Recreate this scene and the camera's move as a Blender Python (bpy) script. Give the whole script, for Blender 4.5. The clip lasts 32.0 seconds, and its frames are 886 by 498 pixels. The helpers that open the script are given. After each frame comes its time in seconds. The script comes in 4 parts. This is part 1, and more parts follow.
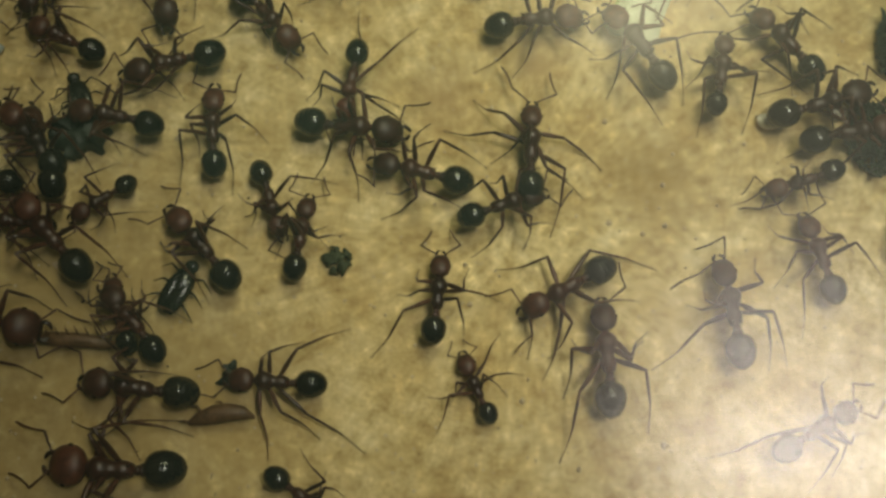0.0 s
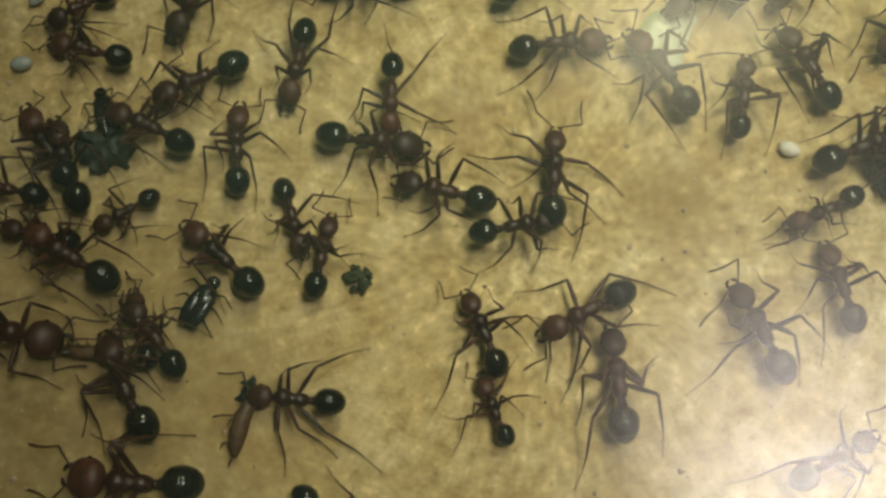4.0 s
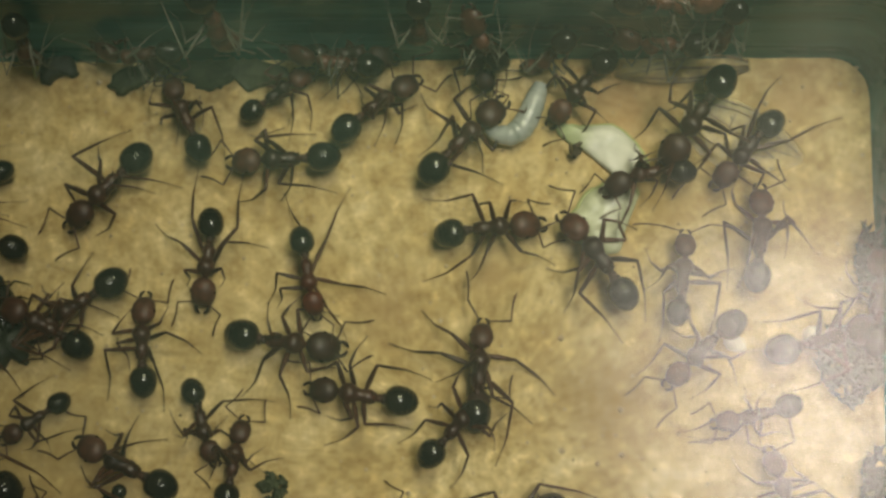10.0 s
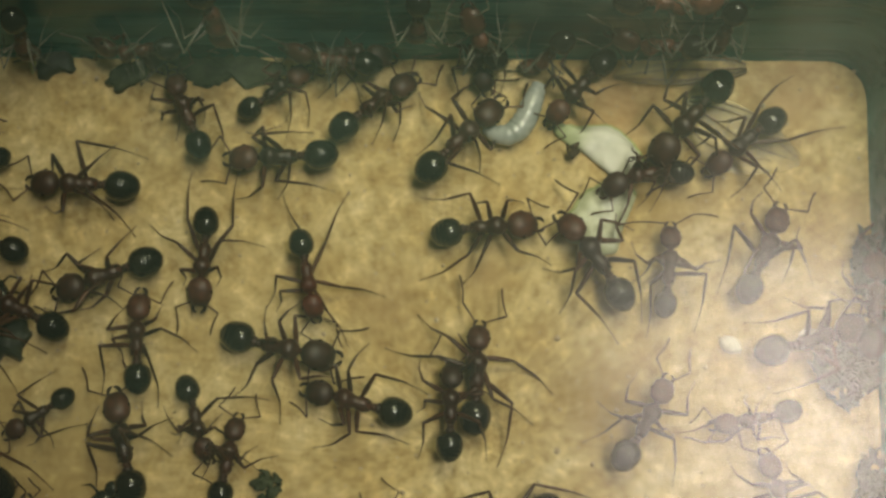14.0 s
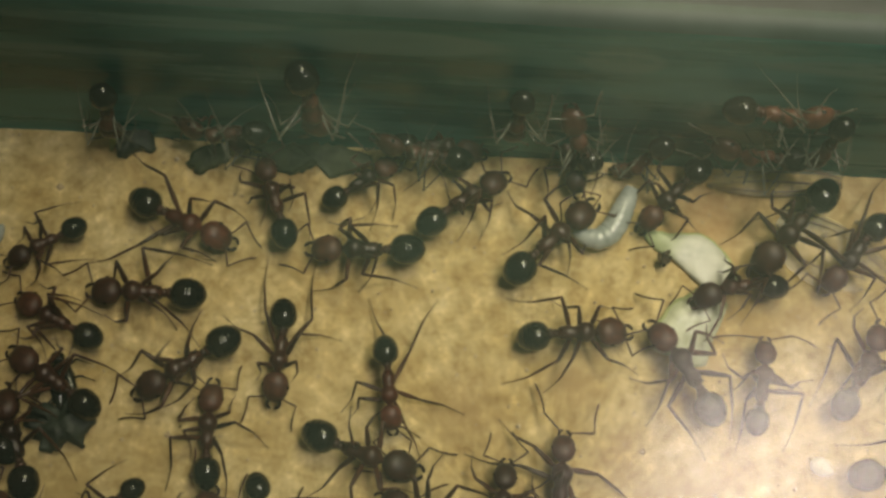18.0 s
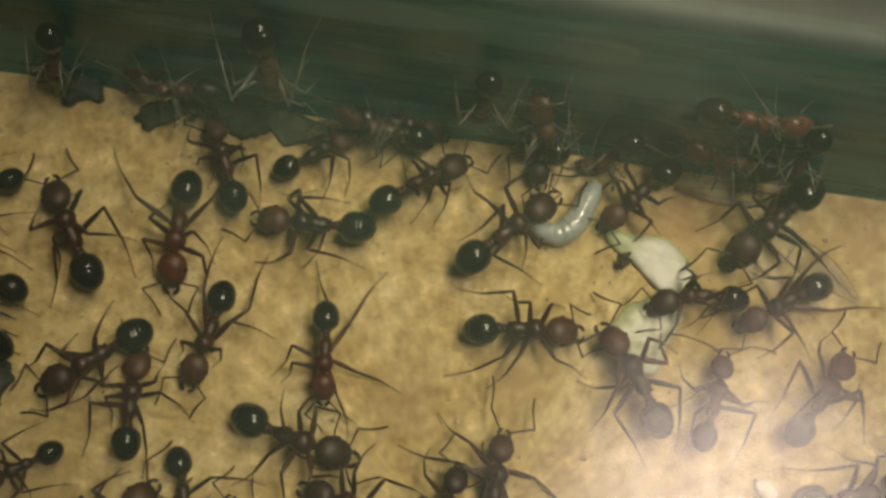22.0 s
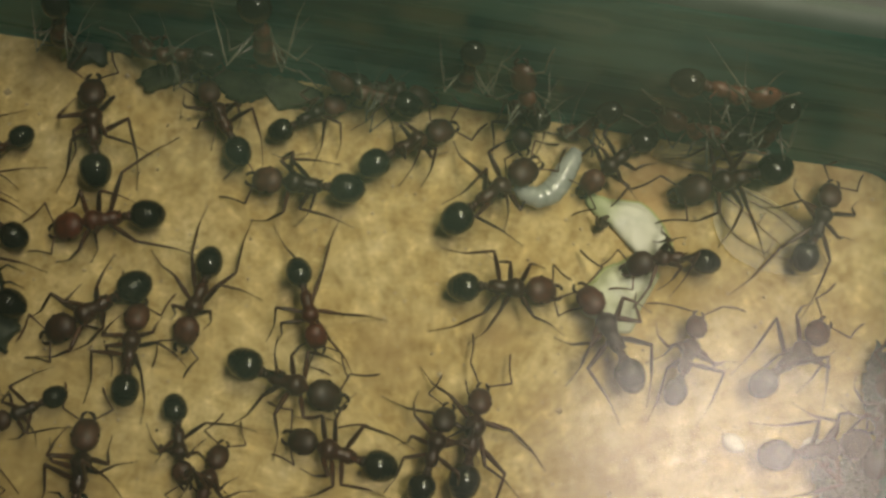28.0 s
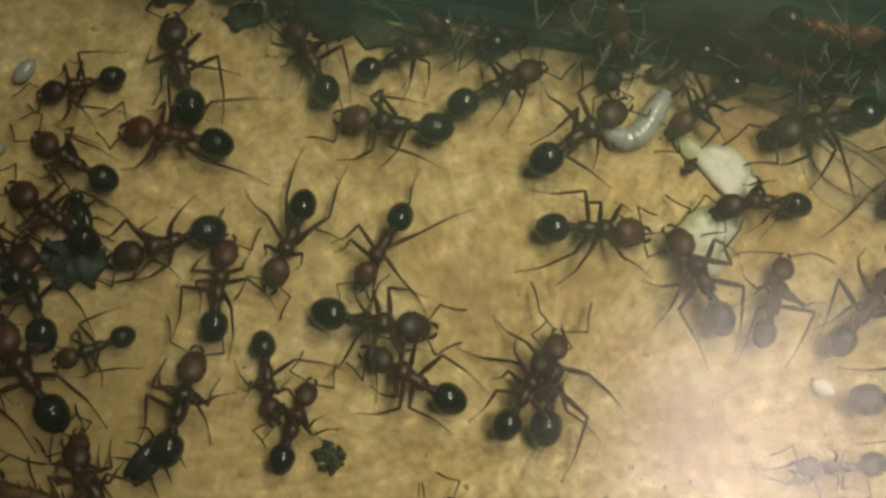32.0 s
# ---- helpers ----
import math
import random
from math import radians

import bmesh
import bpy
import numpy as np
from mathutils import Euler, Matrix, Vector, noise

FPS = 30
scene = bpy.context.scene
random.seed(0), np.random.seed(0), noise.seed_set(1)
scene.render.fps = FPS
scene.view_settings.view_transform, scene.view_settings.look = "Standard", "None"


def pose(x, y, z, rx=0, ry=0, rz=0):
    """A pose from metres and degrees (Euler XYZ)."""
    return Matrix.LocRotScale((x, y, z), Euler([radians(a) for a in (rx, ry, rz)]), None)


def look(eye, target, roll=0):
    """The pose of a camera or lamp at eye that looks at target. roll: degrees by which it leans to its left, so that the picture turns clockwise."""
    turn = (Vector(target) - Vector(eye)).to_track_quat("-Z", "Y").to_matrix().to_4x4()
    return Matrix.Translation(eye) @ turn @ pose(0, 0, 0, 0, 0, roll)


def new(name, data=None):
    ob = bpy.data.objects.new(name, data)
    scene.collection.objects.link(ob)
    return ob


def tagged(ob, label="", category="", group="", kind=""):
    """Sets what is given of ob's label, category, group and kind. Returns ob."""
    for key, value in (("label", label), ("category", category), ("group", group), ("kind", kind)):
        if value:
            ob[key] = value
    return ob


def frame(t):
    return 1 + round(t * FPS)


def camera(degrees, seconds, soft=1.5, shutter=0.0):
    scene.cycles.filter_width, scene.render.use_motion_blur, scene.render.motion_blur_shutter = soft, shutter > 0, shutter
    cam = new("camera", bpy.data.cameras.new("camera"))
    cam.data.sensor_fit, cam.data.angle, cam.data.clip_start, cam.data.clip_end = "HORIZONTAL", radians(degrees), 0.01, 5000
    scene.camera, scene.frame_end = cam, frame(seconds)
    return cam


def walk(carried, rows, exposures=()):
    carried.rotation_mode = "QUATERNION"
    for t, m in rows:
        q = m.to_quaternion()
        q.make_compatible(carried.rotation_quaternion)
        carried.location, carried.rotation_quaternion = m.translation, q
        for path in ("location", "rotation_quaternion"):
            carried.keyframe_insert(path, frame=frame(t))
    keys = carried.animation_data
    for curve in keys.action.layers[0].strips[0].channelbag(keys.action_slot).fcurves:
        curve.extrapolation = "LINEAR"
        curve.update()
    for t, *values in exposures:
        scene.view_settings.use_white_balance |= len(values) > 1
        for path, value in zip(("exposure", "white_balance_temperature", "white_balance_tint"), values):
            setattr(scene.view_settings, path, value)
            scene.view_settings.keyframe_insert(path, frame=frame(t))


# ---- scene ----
MM = 0.001
cam = camera(38, 32.0, soft=2.9, shutter=0.5)
walk(cam, [
    (0, pose(-0.00507, -0.02387, 0.10389, 11.86, 0.76, -0.94)),
    (0.5, pose(-0.00526, -0.02413, 0.10393, 12.27, 0.59, -0.90)),
    (1, pose(-0.00477, -0.02375, 0.10420, 12.52, 0.64, -0.46)),
    (1.5, pose(-0.00528, -0.02432, 0.10420, 12.83, 0.53, -0.67)),
    (2, pose(-0.00514, -0.02445, 0.10429, 12.70, 0.99, -0.61)),
    (2.5, pose(-0.00549, -0.02404, 0.10433, 12.40, 1.18, -0.40)),
    (4.5, pose(-0.00525, -0.02337, 0.10442, 12.58, 1.31, 0.40)),
    (5, pose(-0.00592, -0.02279, 0.10466, 12.15, 1.18, 0.39)),
    (5.5, pose(-0.00636, -0.02137, 0.10496, 11.53, 1.23, 0.47)),
    (6, pose(-0.00559, -0.01884, 0.10559, 11.26, 1.38, 1.17)),
    (6.5, pose(-0.00287, -0.00810, 0.10577, 11.47, 2.28, 0.96)),
    (7, pose(-0.00034, -0.00122, 0.10499, 10.59, 0.27, 1.12)),
    (7.5, pose(0.00236, 0.00139, 0.10370, 9.60, 0.84, 0.23)),
    (8, pose(0.00206, 0.00173, 0.10318, 8.93, 0.69, 0.11)),
    (8.5, pose(0.00027, 0.00068, 0.10281, 9.04, 1.11, 0.20)),
    (9, pose(0.00000, 0.00000, 0.10246, 8.82, 1.10, 0.00)),
    (9.5, pose(0.00067, 0.00027, 0.10169, 8.66, 1.14, -0.09)),
    (10, pose(0.00091, 0.00037, 0.10144, 8.64, 1.41, 0.07)),
    (10.5, pose(0.00069, -0.00025, 0.10124, 8.32, 1.26, -0.18)),
    (11, pose(0.00002, -0.00097, 0.10140, 8.31, 1.07, -0.05)),
    (11.5, pose(0.00023, -0.00071, 0.10125, 8.37, 1.22, 0.18)),
    (12, pose(-0.00052, 0.00003, 0.10160, 7.96, 1.09, 0.10)),
    (12.5, pose(0.00017, 0.00074, 0.10165, 8.30, 1.05, 0.68)),
    (13, pose(-0.00105, 0.00169, 0.10171, 7.87, 0.56, 0.61)),
    (13.5, pose(0.00064, 0.00040, 0.10129, 8.59, 1.09, 0.54)),
    (15.5, pose(-0.00207, -0.00122, 0.10102, 9.83, -0.27, 0.84)),
    (16, pose(-0.00304, 0.00211, 0.09967, 10.86, -0.03, 2.29)),
    (16.5, pose(-0.00494, 0.00256, 0.09866, 11.91, -0.76, 2.74)),
    (17, pose(-0.00690, 0.00169, 0.09865, 12.45, -1.29, 2.65)),
    (17.5, pose(-0.00798, 0.00081, 0.09835, 12.95, -1.08, 2.95)),
    (18, pose(-0.00855, 0.00080, 0.09840, 12.99, -0.88, 3.11)),
    (18.5, pose(-0.00998, 0.00061, 0.09794, 13.36, -2.22, 3.32)),
    (19, pose(-0.01029, -0.00049, 0.09797, 13.99, -2.95, 3.23)),
    (19.5, pose(-0.01038, -0.00116, 0.09776, 13.92, -3.06, 3.75)),
    (20, pose(-0.01011, -0.00081, 0.09827, 13.91, -3.98, 6.22)),
    (20.5, pose(-0.01204, -0.00182, 0.09730, 14.35, -3.70, 7.43)),
    (21, pose(-0.01146, -0.00144, 0.09764, 13.78, -2.85, 7.66)),
    (21.5, pose(-0.00735, 0.00073, 0.09744, 13.04, -2.73, 7.88)),
    (22, pose(-0.00710, 0.00158, 0.09423, 12.28, -3.26, 7.65)),
    (22.5, pose(-0.00624, 0.00065, 0.09188, 11.52, -2.69, 7.57)),
    (23, pose(-0.00717, 0.00003, 0.09217, 10.90, -3.04, 7.51)),
    (23.5, pose(-0.00527, -0.00108, 0.09454, 11.04, -2.27, 7.43)),
    (24, pose(-0.00586, -0.00018, 0.09719, 10.57, -2.42, 7.76)),
    (24.5, pose(-0.00539, 0.00067, 0.09700, 10.64, -2.54, 7.85)),
    (26.5, pose(-0.00731, 0.00066, 0.09842, 10.00, -3.63, 7.96)),
    (27, pose(-0.00571, 0.00122, 0.09873, 10.09, -3.32, 8.16)),
    (27.5, pose(-0.00378, 0.00091, 0.09892, 10.57, -2.48, 8.48)),
    (28, pose(-0.00492, 0.00031, 0.09871, 10.86, -2.78, 8.51)),
    (28.5, pose(-0.00680, -0.00041, 0.09850, 11.06, -3.14, 8.67)),
    (29, pose(-0.00833, -0.00021, 0.09811, 10.64, -3.47, 8.50)),
    (29.5, pose(-0.00710, -0.00011, 0.09816, 10.61, -2.64, 8.87)),
    (30, pose(-0.00646, -0.00032, 0.09809, 10.66, -2.32, 8.99)),
    (30.5, pose(-0.00768, -0.00057, 0.09804, 10.37, -2.72, 8.94)),
    (31, pose(-0.00862, -0.00090, 0.09791, 10.15, -2.50, 9.25)),
    (31.5, pose(-0.00955, -0.00165, 0.09750, 10.09, -2.17, 9.20)),
    (32, pose(-0.00961, -0.00331, 0.09741, 9.91, -2.02, 9.23)),
], [(0, -0.03, 6240, 4), (4.5, 0.10, 6080, 5), (6, 0.04, 6100, 6), (8, 0.0, 6290, 8), (13, -0.08, 6290, 8), (16, 0.02, 6420, 8), (18, 0.03, 6480, 13), (21, 0.02, 6650, 15), (22.5, -0.13, 6800, 17), (24.5, -0.14, 6560, 10), (32, -0.13, 6530, 12)])

# ---------------------------------------------------------------- light
world = bpy.data.worlds.new("room")
scene.world = world
world.use_nodes = True
world.node_tree.nodes["Background"].inputs[0].default_value = (1.0, 0.80, 0.52, 1)
world.node_tree.nodes["Background"].inputs[1].default_value = 0.042


def area_lamp(name, eye, target, size, size_y, watts, colour, beam=180):
    data = bpy.data.lights.new(name, "AREA")
    data.shape, data.size, data.size_y = "ELLIPSE", size, size_y
    data.energy, data.color, data.spread = watts, colour, radians(beam)
    ob = new(name, data)
    ob.matrix_world = look(eye, target)
    return ob


area_lamp("ceiling_lamp_light", (0.030, 0.092, 0.172), (0.005, 0.017, 0), 0.05, 0.05, 0.0106, (1.0, 0.885, 0.54), 48)
area_lamp("desk_lamp_light", (0.104, 0.016, 0.318), (0.020, 0.006, 0.0), 0.145, 0.12, 0.0218, (1.0, 0.865, 0.72), 19.5)


# ---------------------------------------------------------------- materials
def material(name, rough=0.5, metal=0.0):
    mat = bpy.data.materials.new(name)
    mat.use_nodes = True
    tree = mat.node_tree
    shader = tree.nodes["Principled BSDF"]
    shader.inputs["Roughness"].default_value = rough
    shader.inputs["Metallic"].default_value = metal
    return mat, tree, shader


def node(tree, kind, **values):
    n = tree.nodes.new(kind)
    for key, value in values.items():
        n.inputs[key].default_value = value
    return n


def noise_of(tree, scale, detail=4.0, rough=0.55, where=None):
    n = node(tree, "ShaderNodeTexNoise", Scale=scale, Detail=detail, Roughness=rough)
    if where is None:
        where = tree.nodes.new("ShaderNodeTexCoord").outputs["Object"]
    tree.links.new(where, n.inputs["Vector"])
    return n.outputs["Fac"]


def ramp(tree, fac, stops):
    n = tree.nodes.new("ShaderNodeValToRGB")
    els = n.color_ramp.elements
    els[0].position, els[0].color = stops[0][0], (*stops[0][1], 1)
    els[1].position, els[1].color = stops[-1][0], (*stops[-1][1], 1)
    for p, c in stops[1:-1]:
        e = els.new(p)
        e.color = (*c, 1)
    tree.links.new(fac, n.inputs[0])
    return n.outputs["Color"]


def blend(tree, fac, a, b, mode="MIX"):
    n = tree.nodes.new("ShaderNodeMix")
    n.data_type, n.blend_type = "RGBA", mode
    for value, socket in ((fac, n.inputs[0]), (a, n.inputs[6]), (b, n.inputs[7])):
        if isinstance(value, (int, float)):
            socket.default_value = value
        elif isinstance(value, tuple):
            socket.default_value = (*value, 1)
        else:
            tree.links.new(value, socket)
    return n.outputs[2]


def bump(tree, shader, height, strength, distance):
    n = node(tree, "ShaderNodeBump", Strength=strength, Distance=distance)
    tree.links.new(height, n.inputs["Height"])
    tree.links.new(n.outputs["Normal"], shader.inputs["Normal"])


def simple(name, dark, light, rough, scale=900.0, bump_mm=0.03, jitter=0.25, strength=0.4, coat=0.0):
    """Two tones broken up by noise at two scales, with fine relief; each object differs a little in brightness."""
    mat, tree, shader = material(name, rough)
    a = noise_of(tree, scale, 5)
    b = noise_of(tree, scale * 5, 3)
    mixed = blend(tree, 0.35, a, b)
    colour = ramp(tree, mixed, [(0.35, dark), (0.65, light)])
    info = tree.nodes.new("ShaderNodeObjectInfo")
    grey = node(tree, "ShaderNodeMapRange")
    grey.inputs["To Min"].default_value, grey.inputs["To Max"].default_value = 1 - jitter, 1 + jitter
    tree.links.new(info.outputs["Random"], grey.inputs["Value"])
    tree.links.new(blend(tree, 1.0, colour, grey.outputs[0], "MULTIPLY"), shader.inputs["Base Color"])
    bump(tree, shader, b, strength, bump_mm * MM)
    if coat:
        shader.inputs["Coat Weight"].default_value = coat
        shader.inputs["Coat Roughness"].default_value = 0.08
    return mat


def along_body(mat, stops):
    """Multiplies a shell's colour by tones along the part's own length: x in mm and a tone."""
    tree = mat.node_tree
    shader = tree.nodes["Principled BSDF"]
    axes = tree.nodes.new("ShaderNodeSeparateXYZ")
    tree.links.new(tree.nodes.new("ShaderNodeTexCoord").outputs["Object"], axes.inputs[0])
    lo, hi = stops[0][0], stops[-1][0]
    where = node(tree, "ShaderNodeMapRange")
    where.inputs["From Min"].default_value, where.inputs["From Max"].default_value = lo * MM, hi * MM
    tree.links.new(axes.outputs["X"], where.inputs["Value"])
    tone = ramp(tree, where.outputs[0], [((x - lo) / (hi - lo), c) for x, c in stops])
    base = shader.inputs["Base Color"].links[0].from_socket
    tree.links.new(blend(tree, 1.0, base, tone, "MULTIPLY"), shader.inputs["Base Color"])
    return mat


def plaster():
    mat, tree, shader = material("sandy_plaster", 0.85)
    patches = noise_of(tree, 55, 6, 0.6)
    blotch = noise_of(tree, 190, 6, 0.65)
    grain = noise_of(tree, 1400, 5, 0.7)
    base = ramp(tree, patches, [(0.32, (0.40, 0.275, 0.100)), (0.5, (0.53, 0.395, 0.160)), (0.68, (0.66, 0.525, 0.255))])
    spots = ramp(tree, blotch, [(0.32, (0.40, 0.275, 0.105)), (0.46, (0.52, 0.405, 0.185)), (0.60, (0.68, 0.57, 0.315)), (0.70, (0.78, 0.69, 0.43))])
    colour = blend(tree, 0.55, base, spots)
    grit = ramp(tree, grain, [(0.32, (0.80, 0.77, 0.70)), (0.5, (1, 1, 1)), (0.7, (1.12, 1.11, 1.07))])
    colour = blend(tree, 0.8, colour, grit, "MULTIPLY")
    fleck = ramp(tree, noise_of(tree, 680, 6, 0.70), [(0.30, (0.62, 0.56, 0.46)), (0.42, (0.88, 0.85, 0.80)), (0.50, (1, 1, 1)), (0.57, (1.10, 1.10, 1.11)), (0.67, (1.46, 1.49, 1.56))])
    colour = blend(tree, 1.0, colour, fleck, "MULTIPLY")
    # moist yellow-brown patches round old food and drink spots, plus painted left-hand shade
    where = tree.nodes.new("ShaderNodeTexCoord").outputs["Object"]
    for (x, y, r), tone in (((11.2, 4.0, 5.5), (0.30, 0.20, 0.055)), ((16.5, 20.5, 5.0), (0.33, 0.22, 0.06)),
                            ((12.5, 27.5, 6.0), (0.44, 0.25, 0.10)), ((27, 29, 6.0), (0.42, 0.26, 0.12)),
                            # the four left-hand ones darken the plaster where it lies in shade
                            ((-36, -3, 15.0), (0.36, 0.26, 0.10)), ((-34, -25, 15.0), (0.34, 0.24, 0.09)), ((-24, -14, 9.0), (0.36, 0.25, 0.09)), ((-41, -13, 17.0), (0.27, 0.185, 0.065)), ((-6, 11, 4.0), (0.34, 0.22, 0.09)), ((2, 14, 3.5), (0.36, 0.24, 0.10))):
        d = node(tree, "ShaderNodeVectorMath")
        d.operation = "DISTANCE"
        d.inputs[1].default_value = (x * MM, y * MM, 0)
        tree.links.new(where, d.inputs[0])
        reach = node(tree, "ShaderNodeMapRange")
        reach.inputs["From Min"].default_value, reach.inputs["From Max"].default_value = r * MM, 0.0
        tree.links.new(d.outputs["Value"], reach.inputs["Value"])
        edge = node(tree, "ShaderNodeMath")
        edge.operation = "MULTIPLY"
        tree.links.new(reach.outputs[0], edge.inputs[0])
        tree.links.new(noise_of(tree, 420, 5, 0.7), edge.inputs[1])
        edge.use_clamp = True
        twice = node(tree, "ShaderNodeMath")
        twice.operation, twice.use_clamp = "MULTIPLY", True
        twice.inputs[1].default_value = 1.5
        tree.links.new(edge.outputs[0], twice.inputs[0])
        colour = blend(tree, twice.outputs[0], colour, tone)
    tree.links.new(colour, shader.inputs["Base Color"])
    heights = blend(tree, 0.4, blotch, grain)
    bump(tree, shader, heights, 0.55, 0.35 * MM)
    return mat


def tub_plastic():
    mat, tree, shader = material("dark_green_tub_plastic", 0.3)
    coords = tree.nodes.new("ShaderNodeTexCoord").outputs["Object"]
    stretch = tree.nodes.new("ShaderNodeMapping")
    stretch.inputs["Scale"].default_value = (0.12, 1, 1.6)
    tree.links.new(coords, stretch.inputs["Vector"])
    streak = noise_of(tree, 260, 5, 0.6, stretch.outputs[0])
    wide = tree.nodes.new("ShaderNodeMapping")
    wide.inputs["Scale"].default_value = (0.3, 1, 1.2)
    tree.links.new(coords, wide.inputs["Vector"])
    cloud = noise_of(tree, 120, 4, 0.5, wide.outputs[0])
    colour = ramp(tree, blend(tree, 0.5, streak, cloud), [(0.36, (0.005, 0.044, 0.038)), (0.48, (0.011, 0.092, 0.080)), (0.60, (0.065, 0.215, 0.195))])
    # pale oval marks: middle, reach along and up the wall, in mm
    for x, z, rx, rz in ((-12.5, 14.3, 8.2, 1.5), (-24, 9.6, 5.5, 0.8), (-38, 11.0, 12, 0.9), (3.6, 13.6, 3.2, 1.5), (24, 14.2, 11, 1.0), (-30, 15.3, 12, 0.7)):
        scaled = tree.nodes.new("ShaderNodeMapping")
        scaled.inputs["Location"].default_value = (-x / rx, 0, -z / rz)
        scaled.inputs["Scale"].default_value = (1 / (rx * MM), 0, 1 / (rz * MM))
        tree.links.new(coords, scaled.inputs["Vector"])
        d = node(tree, "ShaderNodeVectorMath")
        d.operation = "LENGTH"
        tree.links.new(scaled.outputs[0], d.inputs[0])
        rim = node(tree, "ShaderNodeMapRange")
        rim.inputs["From Min"].default_value, rim.inputs["From Max"].default_value = 1.08, 0.80
        tree.links.new(d.outputs["Value"], rim.inputs["Value"])
        marked = node(tree, "ShaderNodeMath")
        marked.operation, marked.use_clamp = "MULTIPLY", True
        tree.links.new(rim.outputs[0], marked.inputs[0])
        tree.links.new(ramp(tree, streak, [(0.30, (0.35,) * 3), (0.60, (0.95,) * 3)]), marked.inputs[1])
        colour = blend(tree, marked.outputs[0], colour, (0.11, 0.215, 0.190))
    tree.links.new(colour, shader.inputs["Base Color"])
    tree.links.new(ramp(tree, streak, [(0.3, (0.12,) * 3), (0.7, (0.45,) * 3)]), shader.inputs["Roughness"])
    bump(tree, shader, cloud, 0.15, 0.2 * MM)
    return mat


def rim_plastic():
    mat, tree, shader = material("grey_green_rim_plastic", 0.5)
    colour = ramp(tree, noise_of(tree, 150, 5), [(0.35, (0.018, 0.036, 0.030)), (0.7, (0.045, 0.072, 0.066))])
    tree.links.new(colour, shader.inputs["Base Color"])
    return mat


def lid_plastic():
    """A clear lid that mirrors the lamps; thin uneven films paint in veiling glare."""
    mat = bpy.data.materials.new("veiled_clear_plastic")
    mat.use_nodes = True
    tree = mat.node_tree
    tree.nodes.remove(tree.nodes["Principled BSDF"])
    out = tree.nodes["Material Output"]
    clear = tree.nodes.new("ShaderNodeBsdfTransparent")
    clear.inputs[0].default_value = (0.935, 0.985, 0.955, 1)
    veil_tint = tree.nodes.new("ShaderNodeBsdfDiffuse")
    veil_tint.inputs[0].default_value = (0.46, 0.42, 0.395, 1)
    haze = tree.nodes.new("ShaderNodeBsdfGlossy")
    haze.inputs["Roughness"].default_value = 0.36
    haze.inputs["Color"].default_value = (1.0, 0.95, 0.89, 1)
    pale_veil = tree.nodes.new("ShaderNodeMixShader")
    pale_veil.inputs[0].default_value = 0.12
    tree.links.new(veil_tint.outputs[0], pale_veil.inputs[1])
    tree.links.new(haze.outputs[0], pale_veil.inputs[2])
    # painted glare lies beyond a slanting line, thins towards the back wall; thin smears elsewhere
    where = tree.nodes.new("ShaderNodeTexCoord").outputs["Object"]
    warp = node(tree, "ShaderNodeTexNoise", Scale=70.0, Detail=5.0, Roughness=0.6)
    tree.links.new(where, warp.inputs["Vector"])
    axes = tree.nodes.new("ShaderNodeSeparateXYZ")
    tree.links.new(where, axes.inputs[0])

    def maths(op, a, b, clamp=False):
        n = tree.nodes.new("ShaderNodeMath")
        n.operation, n.use_clamp = op, clamp
        for value, socket in ((a, n.inputs[0]), (b, n.inputs[1])):
            if isinstance(value, (int, float)):
                socket.default_value = value
            else:
                tree.links.new(value, socket)
        return n.outputs[0]

    def reach(value, lo, hi, to_lo=0.0, to_hi=1.0):
        n = tree.nodes.new("ShaderNodeMapRange")
        n.interpolation_type = "SMOOTHSTEP"
        for k, v in zip(("From Min", "From Max", "To Min", "To Max"), (lo, hi, to_lo, to_hi)):
            n.inputs[k].default_value = v
        tree.links.new(value, n.inputs["Value"])
        return n.outputs[0]

    behind = maths("SUBTRACT", maths("ADD", axes.outputs["X"], maths("MULTIPLY", warp.outputs["Fac"], 0.006)), maths("ADD", maths("MULTIPLY", axes.outputs["Y"], 0.25), 0.0110))
    patch = maths("MULTIPLY", reach(behind, -0.010, 0.005, 0.06, 1.0), maths("MULTIPLY", reach(axes.outputs["Y"], 0.004, 0.023, 1.0, 0.13), reach(axes.outputs["Y"], -0.013, 0.001, 0.85, 1.0)))
    patch = maths("MULTIPLY", patch, reach(axes.outputs["X"], 0.019, 0.028, 1.0, 0.7))
    wipe = tree.nodes.new("ShaderNodeMapping")
    wipe.inputs["Rotation"].default_value = (0, 0, radians(32))
    wipe.inputs["Scale"].default_value = (0.25, 1.4, 1)
    tree.links.new(where, wipe.inputs["Vector"])
    smear = noise_of(tree, 90, 5, 0.6, wipe.outputs[0])
    fine = noise_of(tree, 900, 3, 0.6)
    thick = maths("ADD", maths("MULTIPLY", reach(warp.outputs["Fac"], 0.25, 0.75, 0.31, 0.50), reach(fine, 0.2, 0.8, 0.85, 1.1)), 0.0)
    film = maths("MULTIPLY", maths("MULTIPLY", patch, thick), 0.12)
    # green haze painted into the lid, fainter to the left and front, stronger behind
    haze_share = maths("MULTIPLY", reach(smear, 0.36, 0.72, 0.036, 0.080), maths("MULTIPLY", reach(axes.outputs["X"], -0.038, -0.016, 0.5, 1.0), maths("MULTIPLY", reach(axes.outputs["Y"], -0.022, 0.010, 0.42, 1.0), reach(axes.outputs["Y"], 0.014, 0.024, 1.0, 1.5))))
